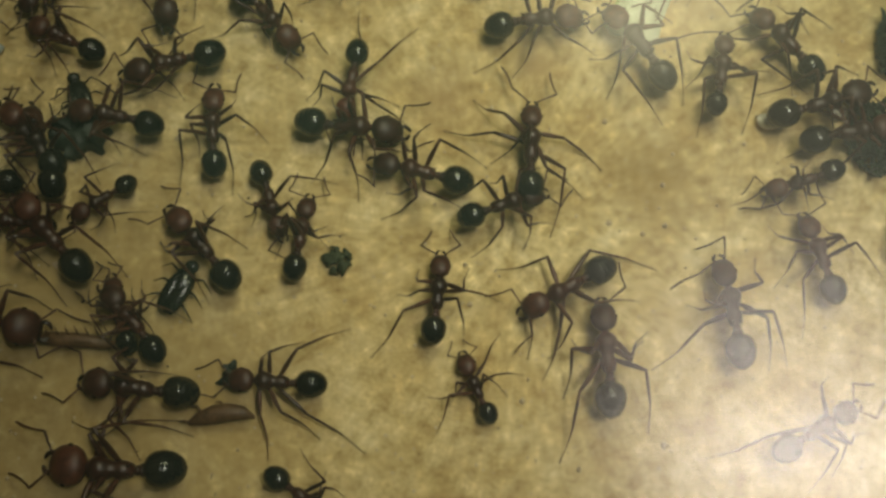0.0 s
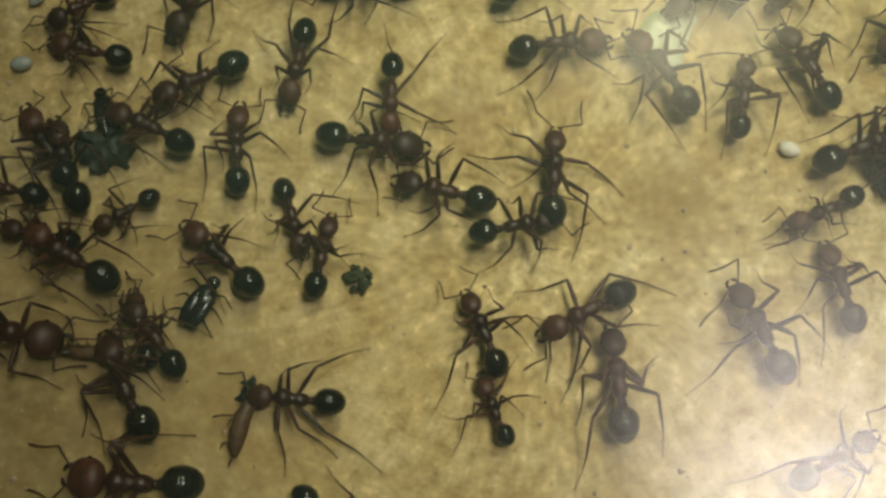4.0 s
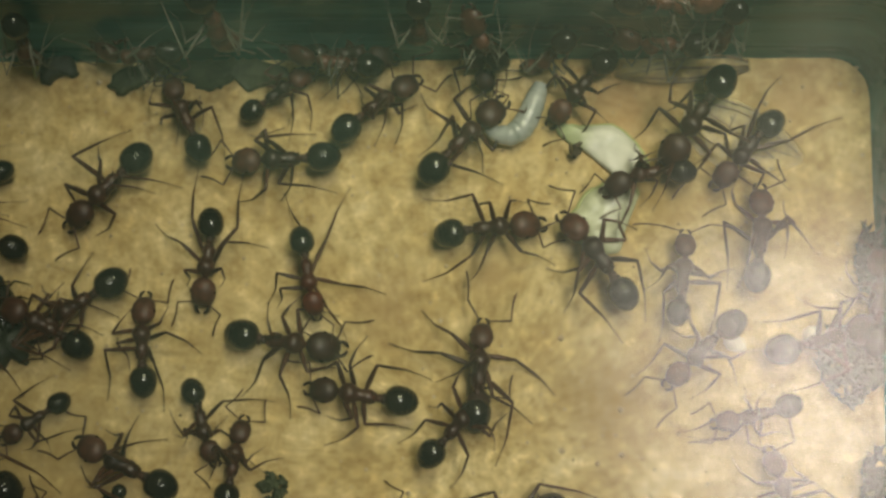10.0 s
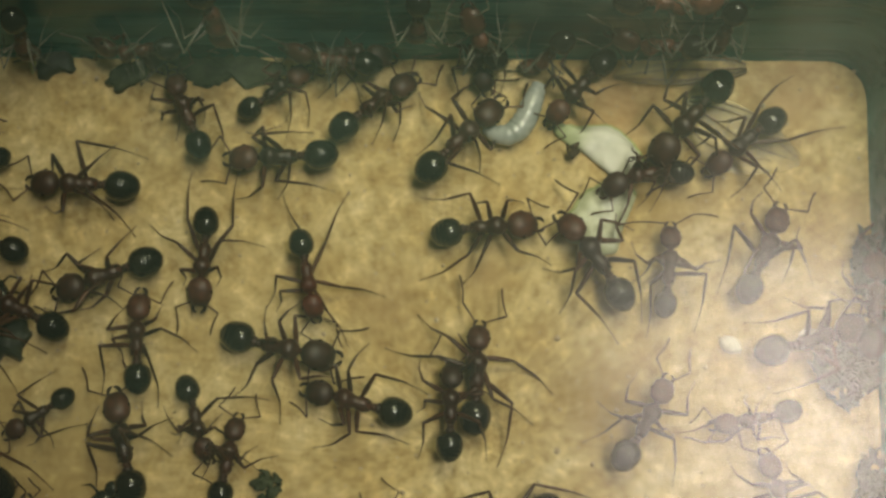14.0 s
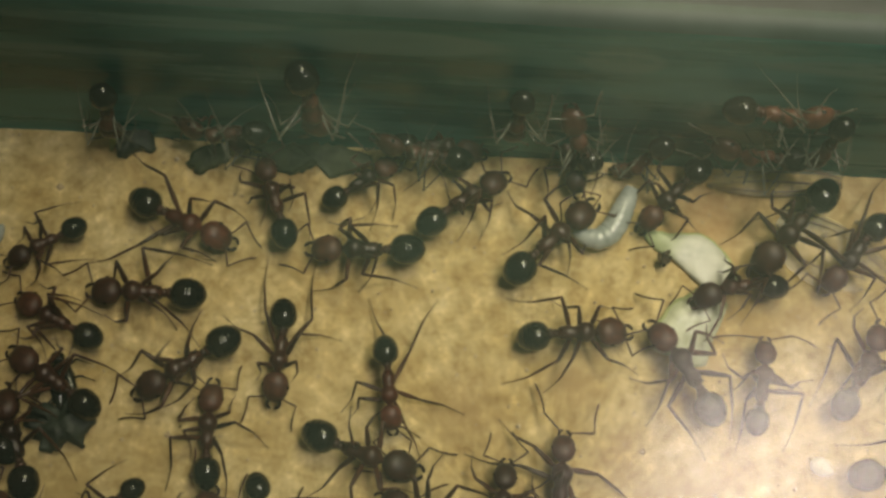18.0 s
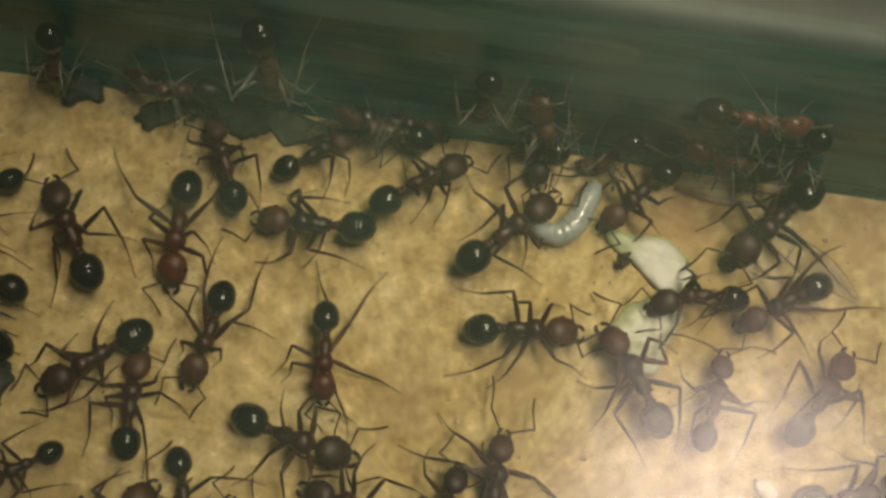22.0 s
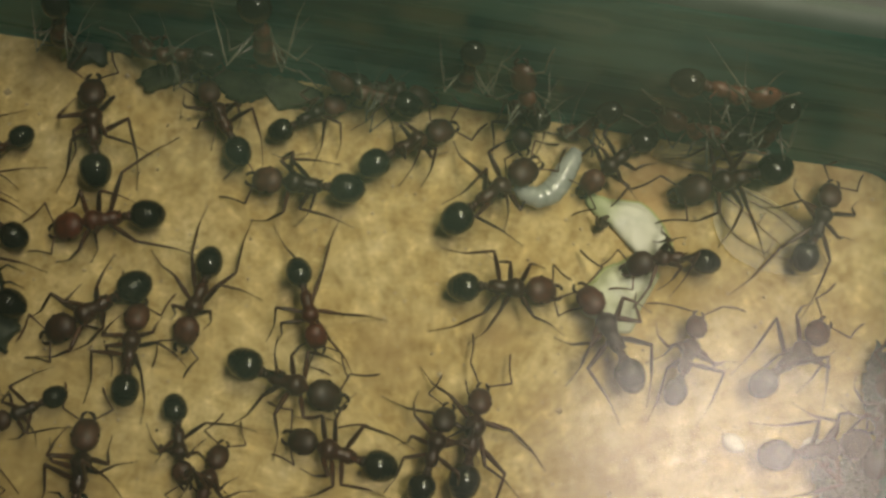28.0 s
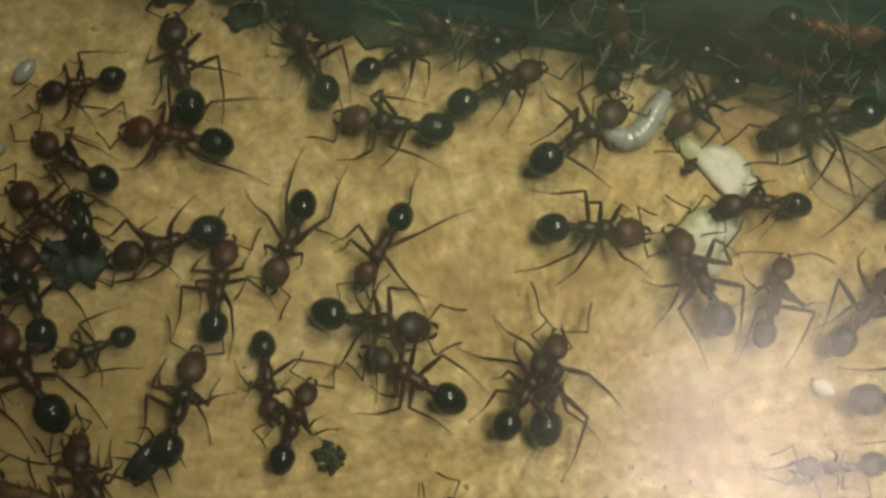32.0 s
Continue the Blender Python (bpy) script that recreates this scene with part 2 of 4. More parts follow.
    green_haze = tree.nodes.new("ShaderNodeBsdfDiffuse")
    green_haze.inputs[0].default_value = (0.46, 0.73, 0.58, 1)
    mix = tree.nodes.new("ShaderNodeMixShader")
    tree.links.new(haze_share, mix.inputs[0])
    tree.links.new(clear.outputs[0], mix.inputs[1])
    tree.links.new(green_haze.outputs[0], mix.inputs[2])
    top = tree.nodes.new("ShaderNodeMixShader")
    tree.links.new(film, top.inputs[0])
    tree.links.new(mix.outputs[0], top.inputs[1])
    tree.links.new(pale_veil.outputs[0], top.inputs[2])
    # plastic mirrors the lamps softly; an added mask thins this near the back wall
    sheen = tree.nodes.new("ShaderNodeBsdfGlossy")
    sheen.inputs["Roughness"].default_value = 0.175
    sheen.inputs["Color"].default_value = (0.95, 0.90, 0.93, 1)
    skin = tree.nodes.new("ShaderNodeMixShader")
    slant = maths("SUBTRACT", maths("ADD", axes.outputs["Y"], maths("MULTIPLY", warp.outputs["Fac"], -0.012)), maths("MULTIPLY", maths("MAXIMUM", maths("SUBTRACT", axes.outputs["X"], 0.012), 0.0), 1.5))
    glare_mask = maths("MULTIPLY", reach(slant, 0.002, 0.012, 1.0, 0.05), reach(axes.outputs["X"], -0.006, 0.010, 0.25, 1.0))
    tree.links.new(maths("MULTIPLY", reach(smear, 0.30, 0.72, 0.0170, 0.0275), glare_mask), skin.inputs[0])
    tree.links.new(top.outputs[0], skin.inputs[1])
    tree.links.new(sheen.outputs[0], skin.inputs[2])
    tree.links.new(skin.outputs[0], out.inputs["Surface"])
    return mat


def wing_film():
    """A clear brownish-yellow insect wing: most light goes through it and takes its tint."""
    mat = bpy.data.materials.new("yellow_wing_film")
    mat.use_nodes = True
    tree = mat.node_tree
    tree.nodes.remove(tree.nodes["Principled BSDF"])
    clear = tree.nodes.new("ShaderNodeBsdfTransparent")
    tree.links.new(ramp(tree, noise_of(tree, 350, 4, 0.6), [(0.35, (0.78, 0.76, 0.60)), (0.65, (0.90, 0.87, 0.74))]), clear.inputs[0])
    gloss = tree.nodes.new("ShaderNodeBsdfGlossy")
    gloss.inputs["Roughness"].default_value = 0.3
    both = tree.nodes.new("ShaderNodeMixShader")
    both.inputs[0].default_value = 0.03
    tree.links.new(clear.outputs[0], both.inputs[1])
    tree.links.new(gloss.outputs[0], both.inputs[2])
    tree.links.new(both.outputs[0], tree.nodes["Material Output"].inputs["Surface"])
    return mat


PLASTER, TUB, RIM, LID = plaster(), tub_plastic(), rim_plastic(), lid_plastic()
HEAD = simple("red_brown_head_shell", (0.027, 0.0095, 0.0054), (0.072, 0.025, 0.013), 0.48, 1500, 0.03, 0.5)
THORAX = simple("dark_brown_body_shell", (0.019, 0.0068, 0.004), (0.058, 0.0195, 0.0105), 0.36, 1800, 0.04, 0.5)
GASTER = simple("glossy_black_abdomen_shell", (0.0050, 0.0056, 0.0046), (0.0150, 0.0145, 0.0115), 0.16, 1500, 0.008, 0.3, 0.15)
LEG = simple("brown_leg_shell", (0.028, 0.0125, 0.007), (0.080, 0.033, 0.017), 0.38, 2500, 0.01, 0.4)
RED_HEAD = simple("bright_red_brown_head_shell", (0.044, 0.012, 0.0065), (0.110, 0.028, 0.0135), 0.45, 1500, 0.03, 0.15)
for shell in (HEAD, RED_HEAD):
    along_body(shell, [(0.0, (0.75, 0.72, 0.70)), (0.6, (1.1, 1.1, 1.1)), (1.5, (1, 1, 1)), (2.3, (0.35, 0.32, 0.32))])
along_body(GASTER, [(-2.7, (0.7, 0.7, 0.75)), (-1.6, (0.9, 0.9, 0.9)), (-0.75, (1.5, 1.25, 1.0)), (-0.68, (1.0, 1.0, 1.0)), (0.0, (2.4, 1.5, 1.0))])
# shells of the wall ants, with lamplight on legs and heads mixed into their colour
LIT_LEG = simple("lit_amber_leg_shell", (0.065, 0.07, 0.052), (0.16, 0.16, 0.125), 0.25, 2500, 0.01, 0.4)
LIT_HEAD = simple("lit_red_head_shell", (0.050, 0.021, 0.013), (0.115, 0.046, 0.026), 0.35, 1500, 0.03, 0.4)
EYE = simple("black_eye", (0.002, 0.002, 0.002), (0.006, 0.005, 0.004), 0.12, 3000, 0.004, 0.1)
JAW = simple("dark_jaw", (0.010, 0.005, 0.003), (0.030, 0.012, 0.007), 0.3, 2500, 0.01, 0.3)
SEED = simple("white_seed_coat", (0.62, 0.58, 0.48), (0.80, 0.77, 0.68), 0.45, 700, 0.03, 0.06)
PETAL = simple("pale_green_white_flesh", (0.46, 0.48, 0.39), (0.66, 0.67, 0.58), 0.42, 420, 0.05, 0.06, coat=0.08)
along_body(PETAL, [(-3.6, (0.62, 0.72, 0.42)), (-1.8, (0.78, 0.84, 0.60)), (-0.6, (1.0, 1.0, 1.0)), (3.0, (1.06, 1.05, 1.04)), (3.9, (0.80, 0.86, 0.64))])
PETAL_GREEN = simple("pale_yellow_green_flesh", (0.34, 0.37, 0.22), (0.54, 0.57, 0.39), 0.38, 420, 0.05, 0.06, coat=0.12)
PETAL_EDGE = simple("yellow_green_rind", (0.20, 0.27, 0.08), (0.42, 0.46, 0.20), 0.5, 500, 0.06, 0.1)
GRUB = simple("milky_grub_skin", (0.29, 0.33, 0.31), (0.46, 0.49, 0.47), 0.2, 600, 0.03, 0.05, coat=0.5)
LEAF = simple("dark_dried_leaf", (0.010, 0.015, 0.011), (0.032, 0.042, 0.030), 0.6, 600, 0.1, 0.3)
OLIVE = simple("olive_dried_leaf", (0.020, 0.028, 0.011), (0.062, 0.074, 0.032), 0.65, 500, 0.1, 0.15)
HUSK = simple("brown_seed_husk", (0.06, 0.032, 0.014), (0.18, 0.10, 0.045), 0.5, 600, 0.08, 0.2)
WING = simple("dark_insect_wing_case", (0.006, 0.008, 0.006), (0.022, 0.024, 0.017), 0.22, 500, 0.04, 0.2)
MOSS = simple("dark_moss", (0.012, 0.025, 0.014), (0.045, 0.072, 0.042), 0.6, 900, 0.05, 0.3)
GRIT = simple("sand_grit", (0.36, 0.26, 0.13), (0.66, 0.56, 0.38), 0.8, 2000, 0.02, 0.5)
SPECK = simple("dark_speck", (0.03, 0.02, 0.01), (0.09, 0.06, 0.03), 0.7, 2000, 0.02, 0.4)
WING_FILM = wing_film()
TABLE = simple("dark_table_top", (0.035, 0.038, 0.034), (0.075, 0.078, 0.070), 0.4, 60, 0.05, 0.0)


# ---------------------------------------------------------------- mesh helpers
def mesh_of(name, bm, mat, smooth=True):
    me = bpy.data.meshes.new(name)
    bm.to_mesh(me)
    bm.free()
    me.materials.append(mat)
    if smooth:
        me.polygons.foreach_set("use_smooth", [True] * len(me.polygons))
    return me


def part(name, bm, mat, parent, label=""):
    ob = new(name, mesh_of(name, bm, mat))
    ob.parent = parent
    return tagged(ob, label) if label else ob


def tube(bm, points, radii, sides=8, caps=True):
    """A tapered round tube through points."""
    rings = []
    pts = [Vector(p) for p in points]
    for i, p in enumerate(pts):
        way = (pts[min(i + 1, len(pts) - 1)] - pts[max(i - 1, 0)]).normalized()
        side = way.cross(Vector((0, 0, 1)))
        side = side.normalized() if side.length > 1e-6 else Vector((0, 1, 0))
        up = side.cross(way)
        r = radii[i]
        rings.append([bm.verts.new(p + r * (math.cos(a) * side + math.sin(a) * up)) for a in (k * math.tau / sides for k in range(sides))])
    for a, b in zip(rings, rings[1:]):
        for k in range(sides):
            bm.faces.new((a[k], a[(k + 1) % sides], b[(k + 1) % sides], b[k]))
    if caps:
        bm.faces.new(rings[0][::-1])
        bm.faces.new(rings[-1])


def lathe(bm, stations, sides=20):
    """A body along x: stations of x, half width, half height, z of the middle."""
    rings = []
    for x, w, h, z in stations:
        rings.append([bm.verts.new((x, w * math.cos(a), z + h * math.sin(a))) for a in (k * math.tau / sides for k in range(sides))])
    for a, b in zip(rings, rings[1:]):
        for k in range(sides):
            bm.faces.new((a[k], b[k], b[(k + 1) % sides], a[(k + 1) % sides]))
    bm.faces.new(rings[0])
    bm.faces.new(rings[-1][::-1])


def grow(stations):
    """Millimetres to metres, with rounded ends left to the stations."""
    return [tuple(v * MM for v in s) for s in stations]


# ---------------------------------------------------------------- tub
X0, X1, Y0, Y1, HIGH, DRAFT, CORNER = -92.0, 32.9, -90.0, 31.6, 17.0, math.tan(radians(12)), 3.2


def outline(grown, r):
    """The tub's plan, a rectangle with rounded corners, grown outwards, in mm."""
    pts = []
    r = r + grown
    for cx, cy, a0 in ((X1 + grown - r, Y1 + grown - r, 0), (X0 - grown + r, Y1 + grown - r, 90), (X0 - grown + r, Y0 - grown + r, 180), (X1 + grown - r, Y0 - grown + r, 270)):
        for k in range(9):
            a = radians(a0 + k * 90 / 8)
            pts.append((cx + r * math.cos(a), cy + r * math.sin(a)))
    return pts


def loft(bm, levels):
    rings = [[bm.verts.new((x * MM, y * MM, z * MM)) for x, y in outline(g, CORNER)] for g, z in levels]
    for a, b in zip(rings, rings[1:]):
        n = len(a)
        for k in range(n):
            bm.faces.new((a[k], a[(k + 1) % n], b[(k + 1) % n], b[k]))


def build_tub():
    bm = bmesh.new()
    nx, ny = 210, 200
    grid = {}
    for i in range(nx + 1):
        for j in range(ny + 1):
            x = X0 - 0.6 + (X1 - X0 + 1.2) * i / nx
            y = Y0 - 0.6 + (Y1 - Y0 + 1.2) * j / ny
            z = 0.22 * noise.noise((x * 0.09, y * 0.09, 0)) + 0.10 * noise.noise((x * 0.35, y * 0.35, 3)) + 0.05 * noise.noise((x * 1.1, y * 1.1, 7)) - 0.12
            grid[i, j] = bm.verts.new((x * MM, y * MM, z * MM))
    for i in range(nx):
        for j in range(ny):
            bm.faces.new((grid[i, j], grid[i + 1, j], grid[i + 1, j + 1], grid[i, j + 1]))
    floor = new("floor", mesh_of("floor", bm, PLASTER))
    tagged(floor, "pale sandy plaster tub floor with brown stains and painted left shade", "floor", kind="structure")
    bm = bmesh.new()
    g = HIGH * DRAFT
    loft(bm, [(-0.35, -0.5), (0.0, 0.35), (0.25, 1.2), (g * 0.5, HIGH * 0.5), (g, HIGH - 0.6), (g + 0.3, HIGH)])
    wall = new("tub_wall", mesh_of("tub_wall", bm, TUB))
    tagged(wall, "dark green glossy plastic side wall of the tub", "wall", kind="structure")
    bm = bmesh.new()
    loft(bm, [(g + 0.3, HIGH), (g + 0.9, HIGH + 0.45), (g + 1.8, HIGH + 0.6), (g + 6.0, HIGH + 0.6), (g + 6.6, HIGH + 0.3), (g + 6.8, HIGH - 0.6), (g + 6.2, HIGH - 1.2), (g + 3.4, 0), (g + 3, -3.0)])
    rim = new("tub_rim", mesh_of("tub_rim", bm, RIM))
    tagged(rim, "grey-green rounded plastic rim round the tub", "rim", kind="structure")
    bm = bmesh.new()
    bmesh.ops.create_cube(bm, size=1, matrix=Matrix.Translation((0, 0, -0.008)) @ Matrix.Diagonal((1.6, 1.6, 0.01, 1)))
    table = new("table", mesh_of("table", bm, TABLE, False))
    tagged(table, "dark matt table top under the tub", "table", kind="structure")
    bm = bmesh.new()
    z0 = HIGH + 0.62
    rings = [[bm.verts.new((x * MM, y * MM, z * MM)) for x, y in outline(g + 1.7, CORNER)] for z in (z0, z0 + 1.2)]
    n = len(rings[0])
    for k in range(n):
        bm.faces.new((rings[0][k], rings[0][(k + 1) % n], rings[1][(k + 1) % n], rings[1][k]))
    bm.faces.new(rings[1])
    lid = new("tub_lid", mesh_of("tub_lid", bm, LID, False))
    lid.visible_shadow = False
    tagged(lid, "clear plastic lid with painted pale veil lying on the rim", "lid", kind="structure")


build_tub()


# ---------------------------------------------------------------- ants
def ball(bm, centre, radii, u=14, v=10):
    bmesh.ops.create_uvsphere(bm, u_segments=u, v_segments=v, radius=1, matrix=Matrix.Translation(Vector(centre) * MM) @ Matrix.Diagonal((*(r * MM for r in radii), 1)))


def ant_meshes(pale=False, red=False):
    shapes = {}
    leg_mat, head_mat, thick = (LIT_LEG, LIT_HEAD, 0.5) if pale else (LEG, HEAD, 1.0)
    trunk_mat = RED_HEAD if red else LIT_HEAD if pale else THORAX
    head_mat = RED_HEAD if red else head_mat
    bm = bmesh.new()  # head, neck at the origin
    lathe(bm, grow([(-0.05, 0.16, 0.16, 0), (0.12, 0.55, 0.42, 0.05), (0.35, 0.86, 0.62, 0.06), (0.75, 1.04, 0.74, 0.05), (1.2, 1.06, 0.75, 0.02), (1.65, 0.98, 0.66, -0.05),
                    (2.0, 0.80, 0.50, -0.12), (2.2, 0.58, 0.34, -0.18), (2.3, 0.25, 0.15, -0.2)]))
    shapes["head"] = mesh_of("head", bm, head_mat)
    bm = bmesh.new()
    ball(bm, (0, 0, 0), (0.19, 0.11, 0.16), 10, 8)
    shapes["eye"] = mesh_of("eye", bm, EYE)
    bm = bmesh.new()  # toothed jaw, curved inwards
    tube(bm, [Vector(p) * MM for p in ((0, 0, 0), (0.35, 0.12, -0.02), (0.65, 0.05, -0.05), (0.85, -0.16, -0.07), (0.92, -0.36, -0.08))], [r * MM for r in (0.16, 0.18, 0.17, 0.12, 0.03)], 8)
    for x, y in ((0.55, -0.12), (0.7, -0.2), (0.8, -0.28)):
        ball(bm, (x, y, -0.07), (0.05, 0.09, 0.05), 6, 4)
    shapes["mandible"] = mesh_of("mandible", bm, JAW)
    bm = bmesh.new()  # middle body: humped front, narrow waist, two back spines
    lathe(bm, grow([(-1.62, 0.2, 0.2, -0.14), (-1.5, 0.40, 0.38, -0.1), (-1.15, 0.55, 0.55, -0.02), (-0.75, 0.55, 0.57, 0.03), (-0.42, 0.46, 0.48, 0.02), (-0.15, 0.55, 0.56, 0.12),
                    (0.15, 0.68, 0.66, 0.22), (0.45, 0.77, 0.73, 0.25), (0.8, 0.71, 0.62, 0.2), (1.05, 0.5, 0.44, 0.12), (1.2, 0.26, 0.24, 0.03), (1.38, 0.19, 0.18, 0.0)]), 16)
    for side in (-1, 1):
        tube(bm, [Vector(p) * MM for p in ((-1.25, 0.22 * side, 0.35), (-1.5, 0.3 * side, 0.6), (-1.62, 0.32 * side, 0.78))], [r * MM for r in (0.09, 0.06, 0.01)], 6)
    shapes["thorax"] = mesh_of("thorax", bm, trunk_mat)
    bm = bmesh.new()  # stalked first waist knot
    lathe(bm, grow([(-0.56, 0.16, 0.16, 0), (-0.44, 0.31, 0.38, 0.1), (-0.24, 0.33, 0.44, 0.14), (-0.06, 0.22, 0.24, 0.04), (0.16, 0.2, 0.2, 0)]), 12)
    shapes["petiole"] = mesh_of("petiole", bm, THORAX)
    bm = bmesh.new()
    lathe(bm, grow([(-0.50, 0.24, 0.22, 0), (-0.36, 0.42, 0.42, 0.05), (-0.18, 0.43, 0.43, 0.07), (0.0, 0.22, 0.22, 0)]), 12)
    shapes["postpetiole"] = mesh_of("postpetiole", bm, THORAX)
    bm = bmesh.new()  # abdomen: a drop with overlapping plates
    plates = []
    for k in range(17):
        u = -1 + k / 8
        r = max(1 - abs(u) ** 2.25, 0.012) ** 0.5 * (1 - 0.10 * u)
        for step in ((0, 0.009) if k in (9, 11, 13) else (0,)):
            plates.append((-1.30 - 1.32 * u - step * 0.4, 1.16 * (r - step), 1.08 * (r - step), 0.03 - 0.08 * max(u, 0)))
    lathe(bm, grow(plates), 24)
    shapes["gaster"] = mesh_of("gaster", bm, GASTER)
    for n, (thigh, shin, foot) in enumerate(LEG_LENGTHS):
        bm = bmesh.new()
        tube(bm, [Vector(p) * MM for p in ((-0.12, 0, -0.05), (0.0, 0, 0), (thigh * 0.12, 0, 0.02), (thigh * 0.4, 0, 0.10), (thigh * 0.75, 0, 0.06), (thigh, 0, 0))], [r * thick * MM for r in (0.19, 0.22, 0.155, 0.215, 0.165, 0.12)], 8)
        ball(bm, (thigh, 0, 0), (0.10, 0.10, 0.10), 8, 6)
        shapes["leg", n] = mesh_of("leg", bm, leg_mat)
        bm = bmesh.new()
        s, f = shin, foot
        tube(bm, [Vector(p) * MM for p in ((0, 0, 0), (s * 0.3, 0.07, -0.05), (s * 0.75, 0.17, -0.16), (s, 0.23, -0.22), (s + f * 0.3, 0.20, -0.2), (s + f * 0.7, 0.10, -0.09), (s + f, 0, 0.0))], [r * thick * MM for r in (0.10, 0.120, 0.108, 0.078, 0.044, 0.031, 0.024)], 7)
        for q in (s * 0.97, s + f * 0.35, s + f * 0.6, s + f * 0.8):
            ball(bm, (q, 0.24 * (s + f - q) / f if q > s else 0.22, -0.22 * (s + f - q) / f if q > s else -0.21), (0.055, 0.042, 0.040), 6, 4)
        for side in (-1, 1):
            tube(bm, [Vector(p) * MM for p in ((s + f - 0.02, 0, 0), (s + f + 0.1, 0.07 * side, 0.02), (s + f + 0.16, 0.09 * side, -0.04))], [r * MM for r in (0.025, 0.02, 0.006)], 5)
        shapes["lower_leg", n] = mesh_of("lower_leg", bm, leg_mat)
    bm = bmesh.new()
    tube(bm, [Vector(p) * MM for p in ((0, 0, 0), (0.2, 0, 0.03), (0.9, 0, 0.06), (1.55, 0, 0.03), (1.7, 0, 0))], [r * MM for r in (0.06, 0.055, 0.07, 0.085, 0.06)], 7)
    shapes["antenna"] = mesh_of("antenna", bm, leg_mat)
    bm = bmesh.new()
    pts, rad = [], []
    for k in range(12):
        u = k / 11
        pts.append(Vector((2.3 * u, 0.25 * math.sin(u * 2.2), -0.1 * u)) * MM)
        rad.append((0.055 + 0.025 * u + (0.012 if k % 2 else 0)) * MM)
    rad[-1] = 0.03 * MM
    tube(bm, pts, rad, 7)
    shapes["antenna_tip"] = mesh_of("antenna_tip", bm, leg_mat)
    return shapes


LEG_LENGTHS = ((2.3, 2.0, 1.7), (2.5, 2.2, 2.0), (3.2, 3.0, 2.5))
SHAPES, LIT_SHAPES, RED_SHAPES = ant_meshes(), ant_meshes(True), ant_meshes(red=True)
HIPS = ((0.85, 0.36), (0.1, 0.40), (-0.65, 0.38))
FEET = ((2.9, 2.2), (-0.1, 3.2), (-3.6, 3.0))
MOVERS = []
BODY = 1.9


def along(a, b, up):
    """A pose at a with x towards b and z near up."""
    x = (b - a).normalized()
    y = up.cross(x)
    y = y.normalized() if y.length > 1e-6 else Vector((0, 1, 0))
    z = x.cross(y)
    return Matrix.Translation(a) @ Matrix((x, y, z)).transposed().to_4x4()


def leg_poses(n, side, foot, floor_z, splay):
    """The thigh's and the lower leg's pose for a leg that stands on foot, in the ant's space, in metres."""
    thigh, shin, tarsus = LEG_LENGTHS[n]
    lower = shin + tarsus
    hip = Vector((HIPS[n][0], HIPS[n][1] * side, BODY - 0.35))
    end = Vector((foot[0], foot[1], floor_z))
    d = (end - hip).length
    if d > (thigh + lower) * 0.985:
        end = hip + (end - hip) * ((thigh + lower) * 0.985 / d)
        end.z = floor_z
        d = (end - hip).length
    if d < lower - thigh + 0.3:
        end = hip + (end - hip) * ((lower - thigh + 0.3) / d)
        end.z = floor_z
        d = (end - hip).length
    way = (end - hip).normalized()
    u = min(max((thigh ** 2 - lower ** 2 + d * d) / (2 * d), -thigh), thigh)
    h = math.sqrt(max(thigh ** 2 - u * u, 0.0))
    flat = Vector((0, 0, 1)).cross(way).normalized()
    if flat.y * side < 0:
        flat = -flat
    rise = Vector((0, 0, 1)) - way * way.z
    rise.normalize()
    off = (rise * math.cos(splay) + flat * math.sin(splay)).normalized()
    off = (off - way * off.dot(way)).normalized()
    knee = hip + way * u + off * h
    return along(hip * MM, knee * MM, Vector((0, 0, 1))), along(knee * MM, end * MM, Vector((0, 0, 1)))


def put(name, shapes, key, parent, local):
    ob = new(name, shapes[key])
    ob.parent = parent
    ob.matrix_basis = local
    return ob


